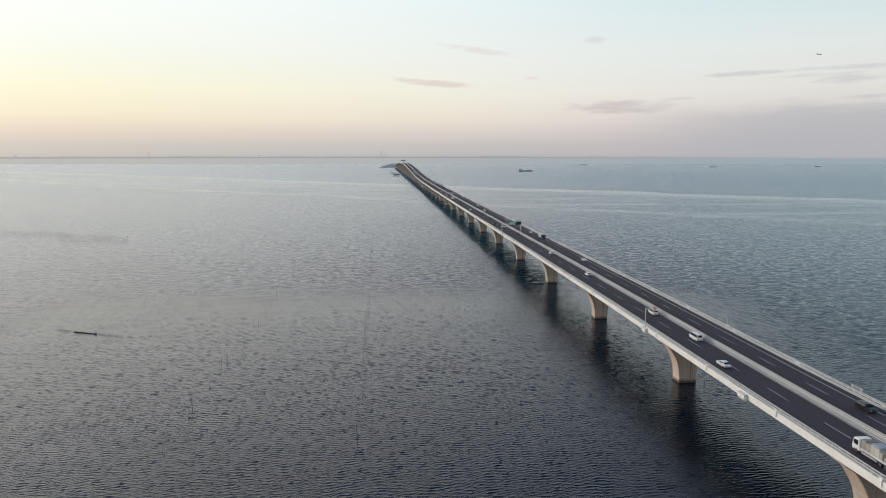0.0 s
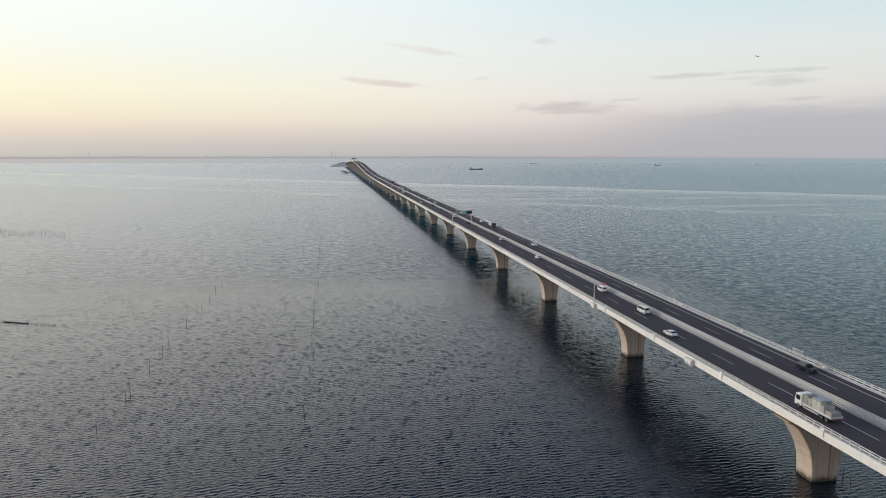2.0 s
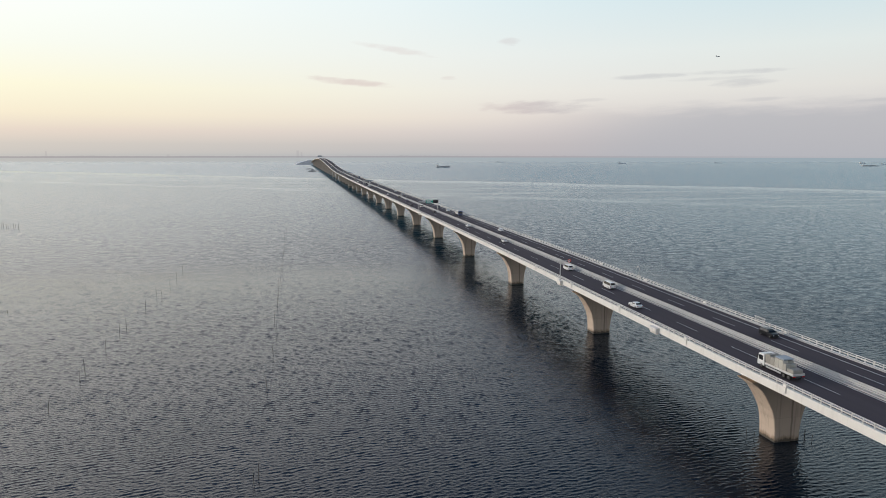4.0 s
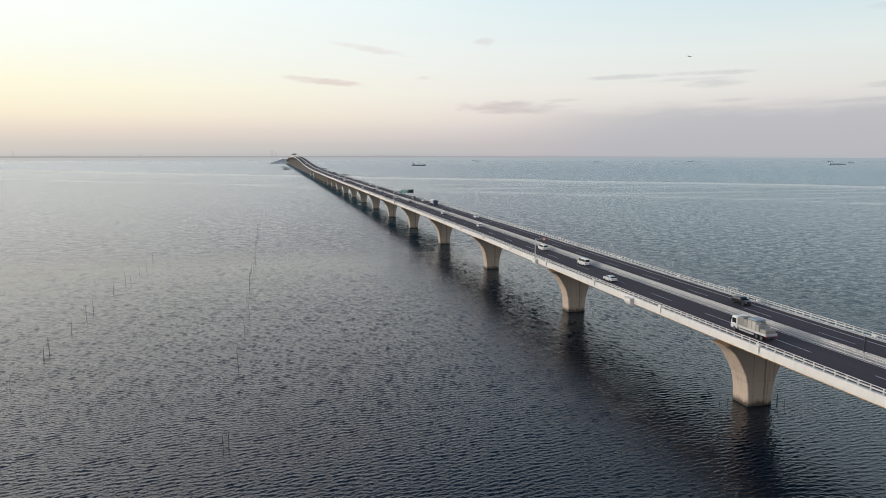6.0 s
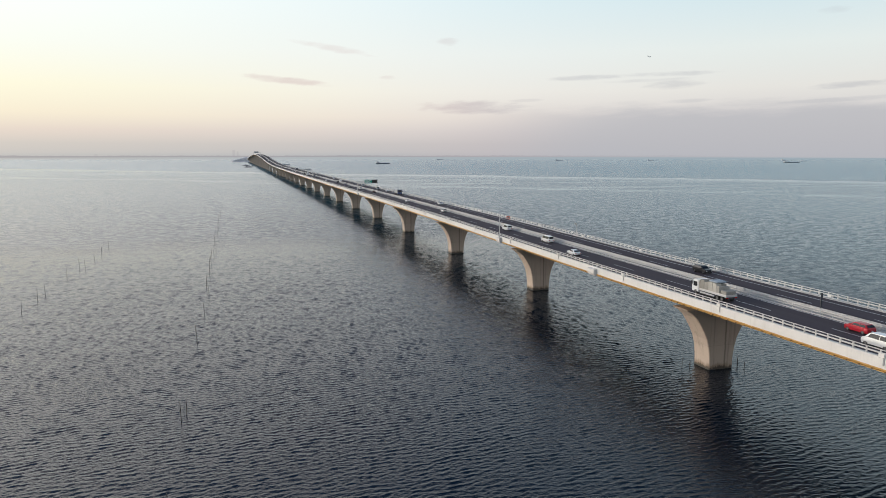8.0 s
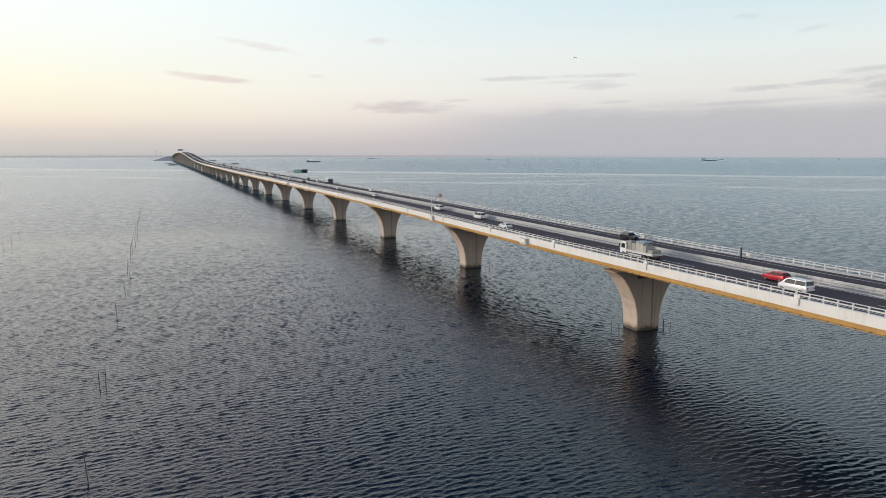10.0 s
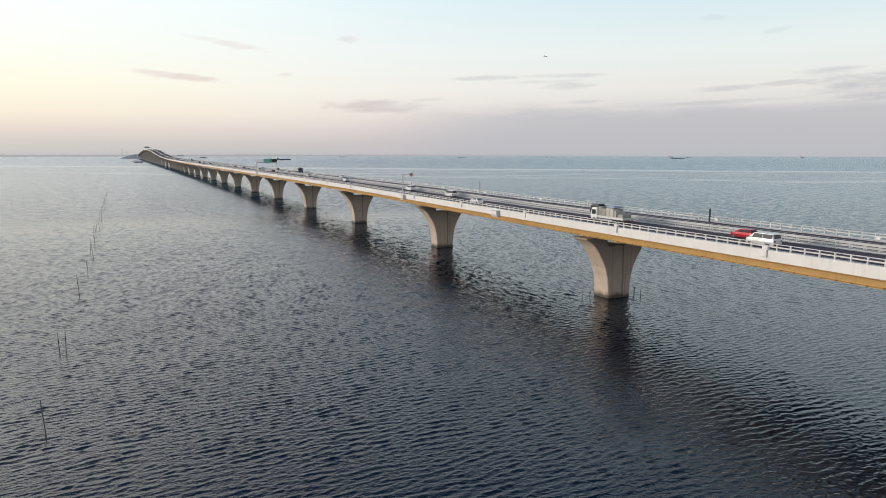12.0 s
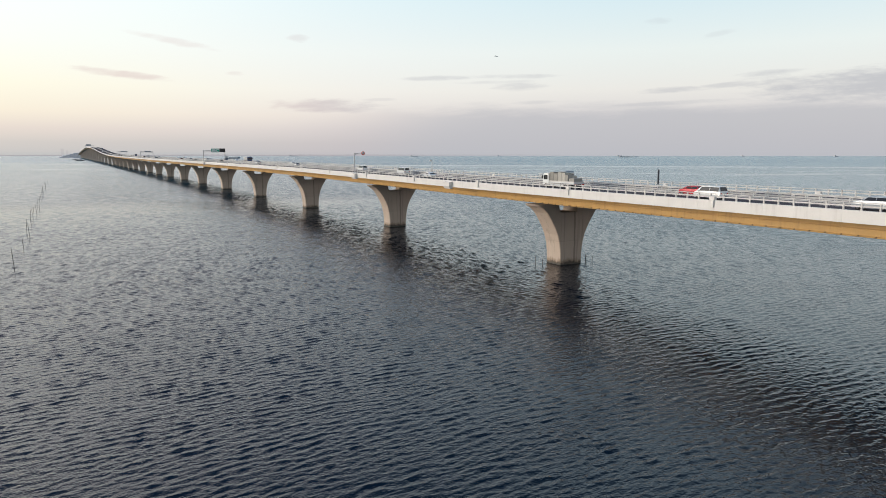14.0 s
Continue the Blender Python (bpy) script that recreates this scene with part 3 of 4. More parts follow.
# ---------------------------------------------------------------- parapets and railings
NEAR_Y0, NEAR_Y1 = -90, 310        # the stretch that the camera passes nearest
PILASTERS = [-72.4, -42.4, -12.3, 17.0, 46.6, 77.0, 107.5, 137.5, 168.0, 199.0, 230.0, 262.0, 292.0]
for s in (-1, 1):
    side = thing("parapet", "white-painted parapet panels along the bridge edge", "parapet", group="bridge parapets")
    half = 11.62 if s < 0 else 12.0
    xo, xi = s * half, s * (half - 0.40)
    outline = [(xi, 0.22), (xi, -1.16), (xo, -1.22), (xo, 0.16), (xo - s * 0.06, 0.22)]
    for i, y in enumerate(range(NEAR_Y0, NEAR_Y1, 10)):
        part("panel", sweep(outline, [y + 0.008, y + 5, y + 9.992]), M_WHITE, side)
    tagged(part("panel_run", sweep(outline, [float(NEAR_Y1)] + [v for v in STATIONS if v > NEAR_Y1]), M_WHITE, side), kind="stuff")
    tagged(part("panel_run", sweep(outline, [v for v in STATIONS if v < NEAR_Y0] + [float(NEAR_Y0)]), M_WHITE, side), kind="stuff")
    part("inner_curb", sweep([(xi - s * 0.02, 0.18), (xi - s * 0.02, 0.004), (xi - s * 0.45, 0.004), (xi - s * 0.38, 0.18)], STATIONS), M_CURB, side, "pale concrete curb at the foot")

    rail = thing("railing", "pale grey two-rail steel railing with close posts", "railing", group="bridge railings")
    xr = s * (half - 0.22)
    part("top_rail", sweep([(xr - 0.07, 1.03), (xr + 0.07, 1.03), (xr + 0.07, 1.09), (xr + 0.03, 1.13), (xr - 0.03, 1.13), (xr - 0.07, 1.09)], STATIONS), M_RAIL, rail)
    part("middle_rail", sweep(rect(xr - 0.08, xr + 0.08, 0.60, 0.77), STATIONS), M_RAIL, rail)
    post = None
    for y in range(NEAR_Y0, NEAR_Y1 - 90, 2):
        if post is None:
            bm = prism(bmesh.new(), [(-0.10, 0.0), (0.10, 0.0), (0.09, 0.86), (-0.09, 0.86)], -0.085, 0.085)
            box(bm, -0.15, 0.15, -0.15, 0.15, 0.0, 0.03)
            post = part("post", bm, M_RAIL, rail)
            post.matrix_local = pose(xr, y, level(y, xr) + 0.20)
        else:
            share(post, rail, pose(xr, y, level(y, xr) + 0.20))
    bm = bmesh.new()
    for y in list(range(-300, NEAR_Y0, 2)) + list(range(NEAR_Y1 - 90, 1400, 2)):
        z = level(y, xr)
        box(bm, xr - 0.1, xr + 0.1, y - 0.085, y + 0.085, z + 0.20, z + 1.0)
    tagged(part("post_run", bm, M_RAIL, rail), kind="stuff")

    pil = None
    for y in PILASTERS:
        m = pose(xo, y, level(y, xo), 0, 0, 0 if s < 0 else 180)
        if pil is None:
            pil = part("pilaster", box(boxed(-0.16, 0.34, -0.45, 0.45, 0.2, 0.72, 0.05), -0.22, 0.0, -0.36, 0.36, -0.75, 0.2, 0.04), M_WHITE, side, "small white box pilaster")
            pil.matrix_local = m
        else:
            tagged(share(pil, side, m), "small white box pilaster")

# clips along the foot of the girder's web
clip = None
for y in range(-88, 112, 2):
    m = pose(-7.37, y + 0.4, level(y, -7.4) - 3.09)
    if clip is None:
        clip = part("clip", box(boxed(-0.05, 0.06, -0.13, 0.13, -0.08, 0.05), -0.03, 0.1, -0.05, 0.05, 0.04, 0.12), M_RUST, girder, "dark steel clip")
        clip.matrix_local = m
    else:
        share(clip, girder, m)


def edge_bracket(y, s):
    x = -11.62 if s < 0 else 12.0
    b = thing("service_bracket", "white box bracket standing out from the parapet", "bracket", pose(x, y, level(y, x), 0, 0, 0 if s < 0 else 180), "service brackets")
    part("box", prism(bmesh.new(), [(0.05, -0.16), (-0.80, -0.28), (-0.86, -0.36), (-0.86, -1.0), (-0.50, -1.6), (0.05, -1.6)], -1.4, 1.4, 0.05), M_WHITE, b)
    part("lid", prism(bmesh.new(), [(-0.01, -0.14), (-0.91, -0.27), (-0.91, -0.19), (-0.01, -0.02)], -1.5, 1.5, 0.01), M_WHITE, b, "white sloping lid")
    part("box_seam", boxed(-0.875, -0.84, -0.02, 0.02, -0.98, -0.38), M_CURB, b)
    return b


for y in (29.0, 85.0, 325.7):
    edge_bracket(y, -1)
for y in (26.5, 82.0, 331.0):
    edge_bracket(y, 1)
# mesh panel on the far guard
pan = thing("mesh_panel", "pale wire-mesh guard panel on the railing", "panel", pose(12.72, 26.5, level(26, 12) + 0.1))
part("frame", box(box(box(boxed(-0.03, 0.03, -1.9, 1.9, 1.25, 1.33), -0.03, 0.03, -1.5, -1.4, -0.43, 1.3), -0.03, 0.03, 1.4, 1.5, -0.43, 1.3), -0.03, 0.03, -1.9, 1.9, 0.04, 0.1), M_RAIL, pan)
for i in range(18):
    part("wire", rod(bmesh.new(), (0, -1.7 + i * 0.2, 0.08), (0, -1.7 + i * 0.2, 1.28), 0.03, seg=4), M_RAIL, pan)

# ---------------------------------------------------------------- median
median = thing("median_barrier", "double pale guard rail on a raised concrete strip", "guard rail")
part("strip", sweep([(-0.4, 0.003), (-0.35, 0.16), (1.05, 0.16), (1.1, 0.003)], STATIONS), M_CURB, median, "grey concrete median strip")
for s in (-1, 1):
    x = 0.35 + s * 0.34
    for z0, z1 in ((0.72, 1.0), (0.36, 0.56)):
        part("beam", sweep([(x, z0), (x + s * 0.07, z0 + 0.06), (x + s * 0.03, (z0 + z1) / 2), (x + s * 0.07, z1 - 0.06), (x, z1), (x - s * 0.02, z1), (x - s * 0.02, z0)], STATIONS), M_RAIL, median)
mp = None
for y in range(-80, 200, 2):
    for s in (-1, 1):
        m = pose(0.35 + s * 0.24, y, level(y) + 0.15)
        if mp is None:
            mp = part("post", boxed(-0.07, 0.07, -0.06, 0.06, 0.0, 0.83), M_STEEL, median)
            mp.matrix_local = m
        else:
            share(mp, median, m)
bm = bmesh.new()
for y in range(200, 1200, 2):
    z = level(y)
    for s in (-1, 1):
        box(bm, 0.35 + s * 0.24 - 0.07, 0.35 + s * 0.24 + 0.07, y - 0.06, y + 0.06, z + 0.15, z + 0.98)
tagged(part("post_run", bm, M_STEEL, median), kind="stuff")

# ---------------------------------------------------------------- road markings
for x in (-0.8, 1.5, 9.25, -9.5):
    part("edge_line", sweep(rect(x - 0.11, x + 0.11, 0.001, 0.006), STATIONS), M_LINE, road, "white edge line")
for x in (-5.05, 5.65):
    for k in range(-5, 30):
        y1 = 11.3 + (2.2 if x > 0 else 0.0) + 20 * k
        part("lane_dash", sweep(rect(x - 0.065, x + 0.065, 0.001, 0.006), [y1 - 8.0, y1 - 4.0, y1]), M_LINE, road)
    bm = bmesh.new()
    for k in range(30, 140):
        y1 = 11.3 + 20 * k
        v = [bm.verts.new((xx, yy, level(yy, xx) + 0.008)) for xx, yy in ((x - 0.085, y1 - 8), (x + 0.085, y1 - 8), (x + 0.085, y1), (x - 0.085, y1))]
        bm.faces.new(v)
    tagged(part("lane_dash_run", bm, M_LINE, road), kind="stuff")
# expansion joints across the deck
for y in (-76.5, 3.5 + 240, 3.5 + 560):
    part("expansion_joint", sweep(rect(-10.7, 11.0, 0.001, 0.007), [y - 0.2, y + 0.2]), M_DARK, road, "dark steel expansion joint")


# ---------------------------------------------------------------- piers
def pier(y):
    top = level(y + 2.1) - 3.42
    d = top - 12.08
    stretch = (0.4, 0.7) if d < 3 else (0.85, 0.95)
    p = thing("bridge_pier", "flared concrete bridge pier with a notched saddle top", "pier", pose(-0.22, y, 0), "bridge piers")
    right = [(2.62, -5.0), (2.62, 0.0), (2.70, 2.4), (2.95, 4.2 + d * stretch[0]), (3.45, 6.0 + d * stretch[1]), (4.15, 7.4 + d), (5.05, 8.9 + d), (6.0, 10.3 + d), (7.15, 11.3 + d), (8.0, 11.72 + d), (8.25, top)]
    notch = [(1.7, top), (1.2, 10.4 + d), (-2.8, 10.4 + d), (-3.3, top)]
    outline = right + notch + [(-x, z) for x, z in right[::-1]]
    part("shaft", chamfered(outline, 0.0, 4.5, 0.14), M_CONC, p)
    band = prism(bmesh.new(), [(-2.66, -1.0), (2.66, -1.0), (2.66, 0.22), (-2.66, 0.22)], -0.04, 4.54, 0.14)
    part("tide_band", band, M_WET, p, "dark weed-covered band at the waterline")
    for s in (-1, 1):
        part("bearing", box(boxed(s * 5.4 - 0.7, s * 5.4 + 0.7, 1.4, 2.9, top, top + 0.1), s * 5.4 - 0.5, s * 5.4 + 0.5, 1.6, 2.7, top + 0.1, top + 0.19), M_DARK, p)
    return p


for i in range(-4, 17):
    pier(80.0 * i)
for i in range(16):
    pier(1400.0 + 125.0 * i)


# ---------------------------------------------------------------- signs and masts
def arm_sign():
    z = level(85, -12)+ 0.35 + 0.24
    s = thing("arm_sign", "round red-rimmed road sign on a white arm pole", "road sign", pose(-12.1, 84.6, z - 0.45))
    pole = part("pole", rod(bmesh.new(), (0, 0, 0), (0, 0, 5.9), 0.16, 0.11, 12), M_RAIL, s)
    part("flange", rod(bmesh.new(), (0, 0, 0), (0, 0, 0.1), 0.32, 0.32, 12), M_STEEL, pole)
    part("arm", rod(rod(bmesh.new(), (0, 0, 5.75), (2.9, 0, 5.75), 0.09, 0.06), (0, 0, 5.2), (1.2, 0, 5.72), 0.05), M_RAIL, s)
    disc = part("disc", rod(bmesh.new(), (2.75, -0.16, 5.75), (2.75, -0.12, 5.75), 0.36, 0.36, 24), M_PLATE, s)
    bm = bmesh.new()
    ring = [[bm.verts.new((2.75 + r * math.cos(a), yy, 5.75 + r * math.sin(a))) for a in (2 * math.pi * k / 28 for k in range(28))] for r, yy in ((0.34, -0.19), (0.54, -0.19), (0.54, -0.10), (0.34, -0.10))]
    for q in range(4):
        for k in range(28):
            bm.faces.new((ring[q][k], ring[q][(k + 1) % 28], ring[(q + 1) % 4][(k + 1) % 28], ring[(q + 1) % 4][k]))
    part("rim", bm, M_RED, s, "red sign rim")
    part("figure", boxed(2.52, 2.98, -0.20, -0.17, 5.68, 5.84), M_DARK, disc)


def far_mast():
    s = thing("camera_mast", "short pale mast with a traffic camera", "mast", pose(12.45, 82.0, level(82, 12) + 0.14))
    part("pole", rod(bmesh.new(), (0, 0, 0), (0, 0, 3.3), 0.13, 0.10, 10), M_RAIL, s)
    part("cabinet", boxed(-0.28, 0.28, -0.25, 0.25, 0.0, 1.0, 0.03), M_RAIL, s)
    part("bracket", rod(bmesh.new(), (0, 0, 3.2), (-0.55, -0.2, 3.45), 0.05), M_RAIL, s)
    part("camera_body", boxed(-0.85, -0.35, -0.42, 0.0, 3.35, 3.72, 0.04), M_RAIL, s, "pale camera housing")


def median_post():
    s = thing("marker_board", "narrow dark marker board standing in the median", "sign post", pose(-0.3, -22.0, level(-22) + 0.2))
    part("stem", rod(bmesh.new(), (0, 0, 0), (0, 0, 1.3), 0.07), M_STEEL, s)
    part("board", boxed(-0.17, 0.17, -0.06, 0.06, 1.0, 3.5, 0.02), M_DARK, s)


def gantry(y, wide, lettered):
    z = level(y) + 0.35
    g = thing("sign_gantry", "steel gantry with green and black overhead sign boards" if lettered else "far steel gantry with a grey overhead board", "sign gantry", pose(0, y, z))
    for x in (-12.1, 0.35):
        part("column", rod(bmesh.new(), (x, 0, -0.2), (x, 0, 6.6), 0.24, 0.20, 12), M_RAIL, g)
    for zz in (5.6, 6.5):
        part("beam", rod(bmesh.new(), (-12.1, 0, zz), (0.2, 0, zz), 0.14, 0.14, 8), M_RAIL, g)
    for k in range(8):
        x = -11.6 + k * 1.5
        part("brace", rod(bmesh.new(), (x, 0, 5.6), (x + 0.75, 0, 6.5), 0.06, 0.06, 6), M_RAIL, g)
    if lettered:
        a = part("board", boxed(-7.6, -2.9, -0.5, -0.32, 5.35, 7.6, 0.03), M_GREEN, g, "green direction board")
        for r, (x0, x1, zz) in enumerate(((-7.2, -5.2, 6.95), (-4.9, -3.3, 6.95), (-7.2, -4.4, 6.25), (-7.2, -5.6, 5.65), (-5.2, -3.4, 5.65))):
            part("text_bar", boxed(x0, x1, -0.53, -0.505, zz, zz + 0.34), M_PLATE, a)
        b = part("board", boxed(-2.8, 0.6, -0.5, -0.32, 5.5, 7.6, 0.03), M_BLACK, g, "black message board")
        part("hood", boxed(-2.85, 0.65, -0.8, -0.3, 7.61, 7.68), M_DARK, b)
    else:
        part("board", boxed(-8.0, -8.0 + wide, -0.5, -0.3, 5.9, 7.0, 0.03), M_ISLE_GLASS, g, "grey overhead board")


arm_sign()
far_mast()
median_post()
gantry(325.7, 8.0, True)
gantry(690.0, 6.5, False)
gantry(1010.0, 9.0, False)


# ---------------------------------------------------------------- vehicles
def loft(rows):
    """Rings along y: y, half width at sill, at belt, at roof, heights of sill, belt and roof."""
    bm = bmesh.new()
    rings = []
    for y, ws, wb, wr, zs, zb, zr in rows:
        zm = zs * 0.45 + zb * 0.55
        pts = [(-ws, zs), (-wb - 0.02, zm), (-wb, zb), (-wr, zr - 0.05), (-wr + 0.14, zr), (wr - 0.14, zr), (wr, zr - 0.05), (wb, zb), (wb + 0.02, zm), (ws, zs)]
        rings.append([bm.verts.new((x, y, z)) for x, z in pts])
    for a, b in zip(rings, rings[1:]):
        for i in range(10):
            j = (i + 1) % 10
            bm.faces.new((a[i], b[i], b[j], a[j]))
    bm.faces.new(rings[0]), bm.faces.new(rings[-1][::-1])
    bmesh.ops.recalc_face_normals(bm, faces=bm.faces)
    return bm


def wheel(parent, x, y, r, wdt, side):
    w_ = part("wheel", rod(bmesh.new(), (x - wdt / 2, y, r), (x + wdt / 2, y, r), r, r, 18), M_TYRE, parent)
    o = x + side * (wdt / 2)
    part("rim", rod(bmesh.new(), (o - 0.01, y, r), (o + 0.015, y, r), r * 0.62, r * 0.58, 14), M_RIM, w_)


# shape: length, half width, height, bonnet, belt, screen foot, roof front, roof rear, tail foot (from the nose, as parts of the length)
SHAPES = {
    "hatchback": (4.0, 0.84, 1.50, 0.92, 0.98, 0.22, 0.42, 0.86, 0.975),
    "saloon": (4.6, 0.88, 1.44, 0.90, 0.94, 0.26, 0.44, 0.70, 0.86),
    "suv": (4.4, 0.90, 1.62, 1.02, 1.06, 0.24, 0.40, 0.88, 0.97),
    "minivan": (4.7, 0.87, 1.85, 1.05, 1.08, 0.13, 0.30, 0.93, 0.985),
    "van": (4.9, 0.86, 1.98, 1.10, 1.12, 0.06, 0.20, 0.96, 0.99),
}


def car(shape, paint, words):
    L, hw, H, bon, belt, fs, fr, rr, rf = SHAPES[shape]
    c = thing(shape if shape != "saloon" else "saloon_car", words, "car", group="traffic on the bridge")
    # nose at +y
    Y = lambda f: L / 2 - f * L
    sill = 0.24
    rows = [
        (Y(0.0), hw * 0.80, hw * 0.84, hw * 0.72, 0.30, bon * 0.72, bon * 0.78), (Y(0.03), hw * 0.90, hw * 0.94, hw * 0.84, sill, bon * 0.86, bon * 0.93),
        (Y(fs * 0.55), hw * 0.96, hw * 0.99, hw * 0.88, sill, bon * 0.95, bon), (Y(fs), hw * 0.98, hw, hw * 0.90, sill, belt, belt + 0.05),
        (Y((fs + fr) / 2), hw * 0.98, hw, hw * 0.83, sill, belt + 0.01, belt + (H - belt) * 0.62), (Y(fr), hw * 0.98, hw, hw * 0.78, sill, belt + 0.02, H - 0.03),
        (Y((fr + rr) / 2), hw * 0.98, hw, hw * 0.79, sill, belt + 0.03, H), (Y(rr), hw * 0.98, hw, hw * 0.77, sill, belt + 0.03, H - 0.05),
        (Y((rr + rf) / 2), hw * 0.97, hw * 0.99, hw * 0.82, sill, belt + 0.02, belt + (H - belt) * 0.55), (Y(rf), hw * 0.95, hw * 0.97, hw * 0.86, sill + 0.04, belt, belt + 0.06),
        (Y(1.0), hw * 0.88, hw * 0.90, hw * 0.80, 0.36, belt * 0.86, belt * 0.93)]
    body = part("body", loft(rows), M_PAINT[paint], c, smooth=False)
    e = 0.012

    def quad(name, pts, mat, thick):
        bm = bmesh.new()
        v = [bm.verts.new(p) for p in pts]
        f = bm.faces.new(v)
        r = bmesh.ops.extrude_face_region(bm, geom=[f])
        for q in r["geom"]:
            if isinstance(q, bmesh.types.BMVert):
                q.co += Vector(thick)
        bmesh.ops.recalc_face_normals(bm, faces=bm.faces)
        return part(name, bm, mat, c)

    zr, zb = H - 0.14, belt + 0.06
    ins = hw * 0.79 + (hw - hw * 0.79) * 0.10
    for s in (-1, 1):
        cuts = [fs + (fr - fs) * 0.55, fr + (rr - fr) * 0.48, rr + (rf - rr) * 0.25]
        for k in (0, 1):
            a, b = cuts[k] + 0.008, cuts[k + 1] - 0.008
            a2, b2 = (max(a, fr + 0.005), b) if k == 0 else (a, min(b, rr))
            quad("side_window", [(s * (hw + e), Y(a), zb), (s * (hw + e), Y(b), zb), (s * (ins + e), Y(b2), zr), (s * (ins + e), Y(a2), zr)], M_GLASS, (s * 0.012, 0, 0.004))
        quad("mirror", [(s * hw, Y(fs + 0.05), belt + 0.02), (s * (hw + 0.2), Y(fs + 0.055), belt + 0.04), (s * (hw + 0.2), Y(fs + 0.055), belt + 0.18), (s * hw, Y(fs + 0.05), belt + 0.16)], M_PAINT[paint], (0, -0.1, 0))
        quad("tail_light", [(s * hw * 0.87, Y(1.0) + 0.03, belt * 0.66), (s * hw * 0.60, Y(1.0) - 0.01, belt * 0.66), (s * hw * 0.60, Y(1.0) - 0.01, belt * 0.88), (s * hw * 0.87, Y(1.0) + 0.03, belt * 0.88)], M_TAIL, (0, -0.03, 0))
        quad("headlight", [(s * hw * 0.85, Y(0.0) - 0.04, bon * 0.60), (s * hw * 0.50, Y(0.0) + 0.01, bon * 0.60), (s * hw * 0.50, Y(0.0) + 0.01, bon * 0.74), (s * hw * 0.85, Y(0.0) - 0.04, bon * 0.74)], M_HEAD, (0, 0.03, 0))
        for f in (0.18, 0.80):
            wheel(c, s * (hw - 0.11), Y(f), 0.32, 0.22, s)
    quad("windscreen", [(-hw * 0.82, Y(fs) + 0.02, belt + 0.10), (hw * 0.82, Y(fs) + 0.02, belt + 0.10), (hw * 0.70, Y(fr) + 0.10, H - 0.12), (-hw * 0.70, Y(fr) + 0.10, H - 0.12)], M_GLASS, (0, 0.02, 0.02))
    quad("rear_window", [(-hw * 0.78, Y(rf) - 0.01, belt + 0.12), (hw * 0.78, Y(rf) - 0.01, belt + 0.12), (hw * 0.68, Y(rr) - 0.10, H - 0.14), (-hw * 0.68, Y(rr) - 0.10, H - 0.14)], M_GLASS, (0, -0.03, 0.02))
    part("bumper", boxed(-hw * 0.86, hw * 0.86, Y(1.0) - 0.05, Y(1.0) + 0.06, 0.30, 0.46, 0.03), M_PLASTIC, c)
    part("grille", boxed(-hw * 0.6, hw * 0.6, Y(0.0) - 0.03, Y(0.0) + 0.03, 0.32, 0.50, 0.02), M_PLASTIC, c)
    part("number_plate", boxed(-0.17, 0.17, Y(1.0) - 0.07, Y(1.0) - 0.05, 0.52, 0.68), M_PLATE, c)
    return c


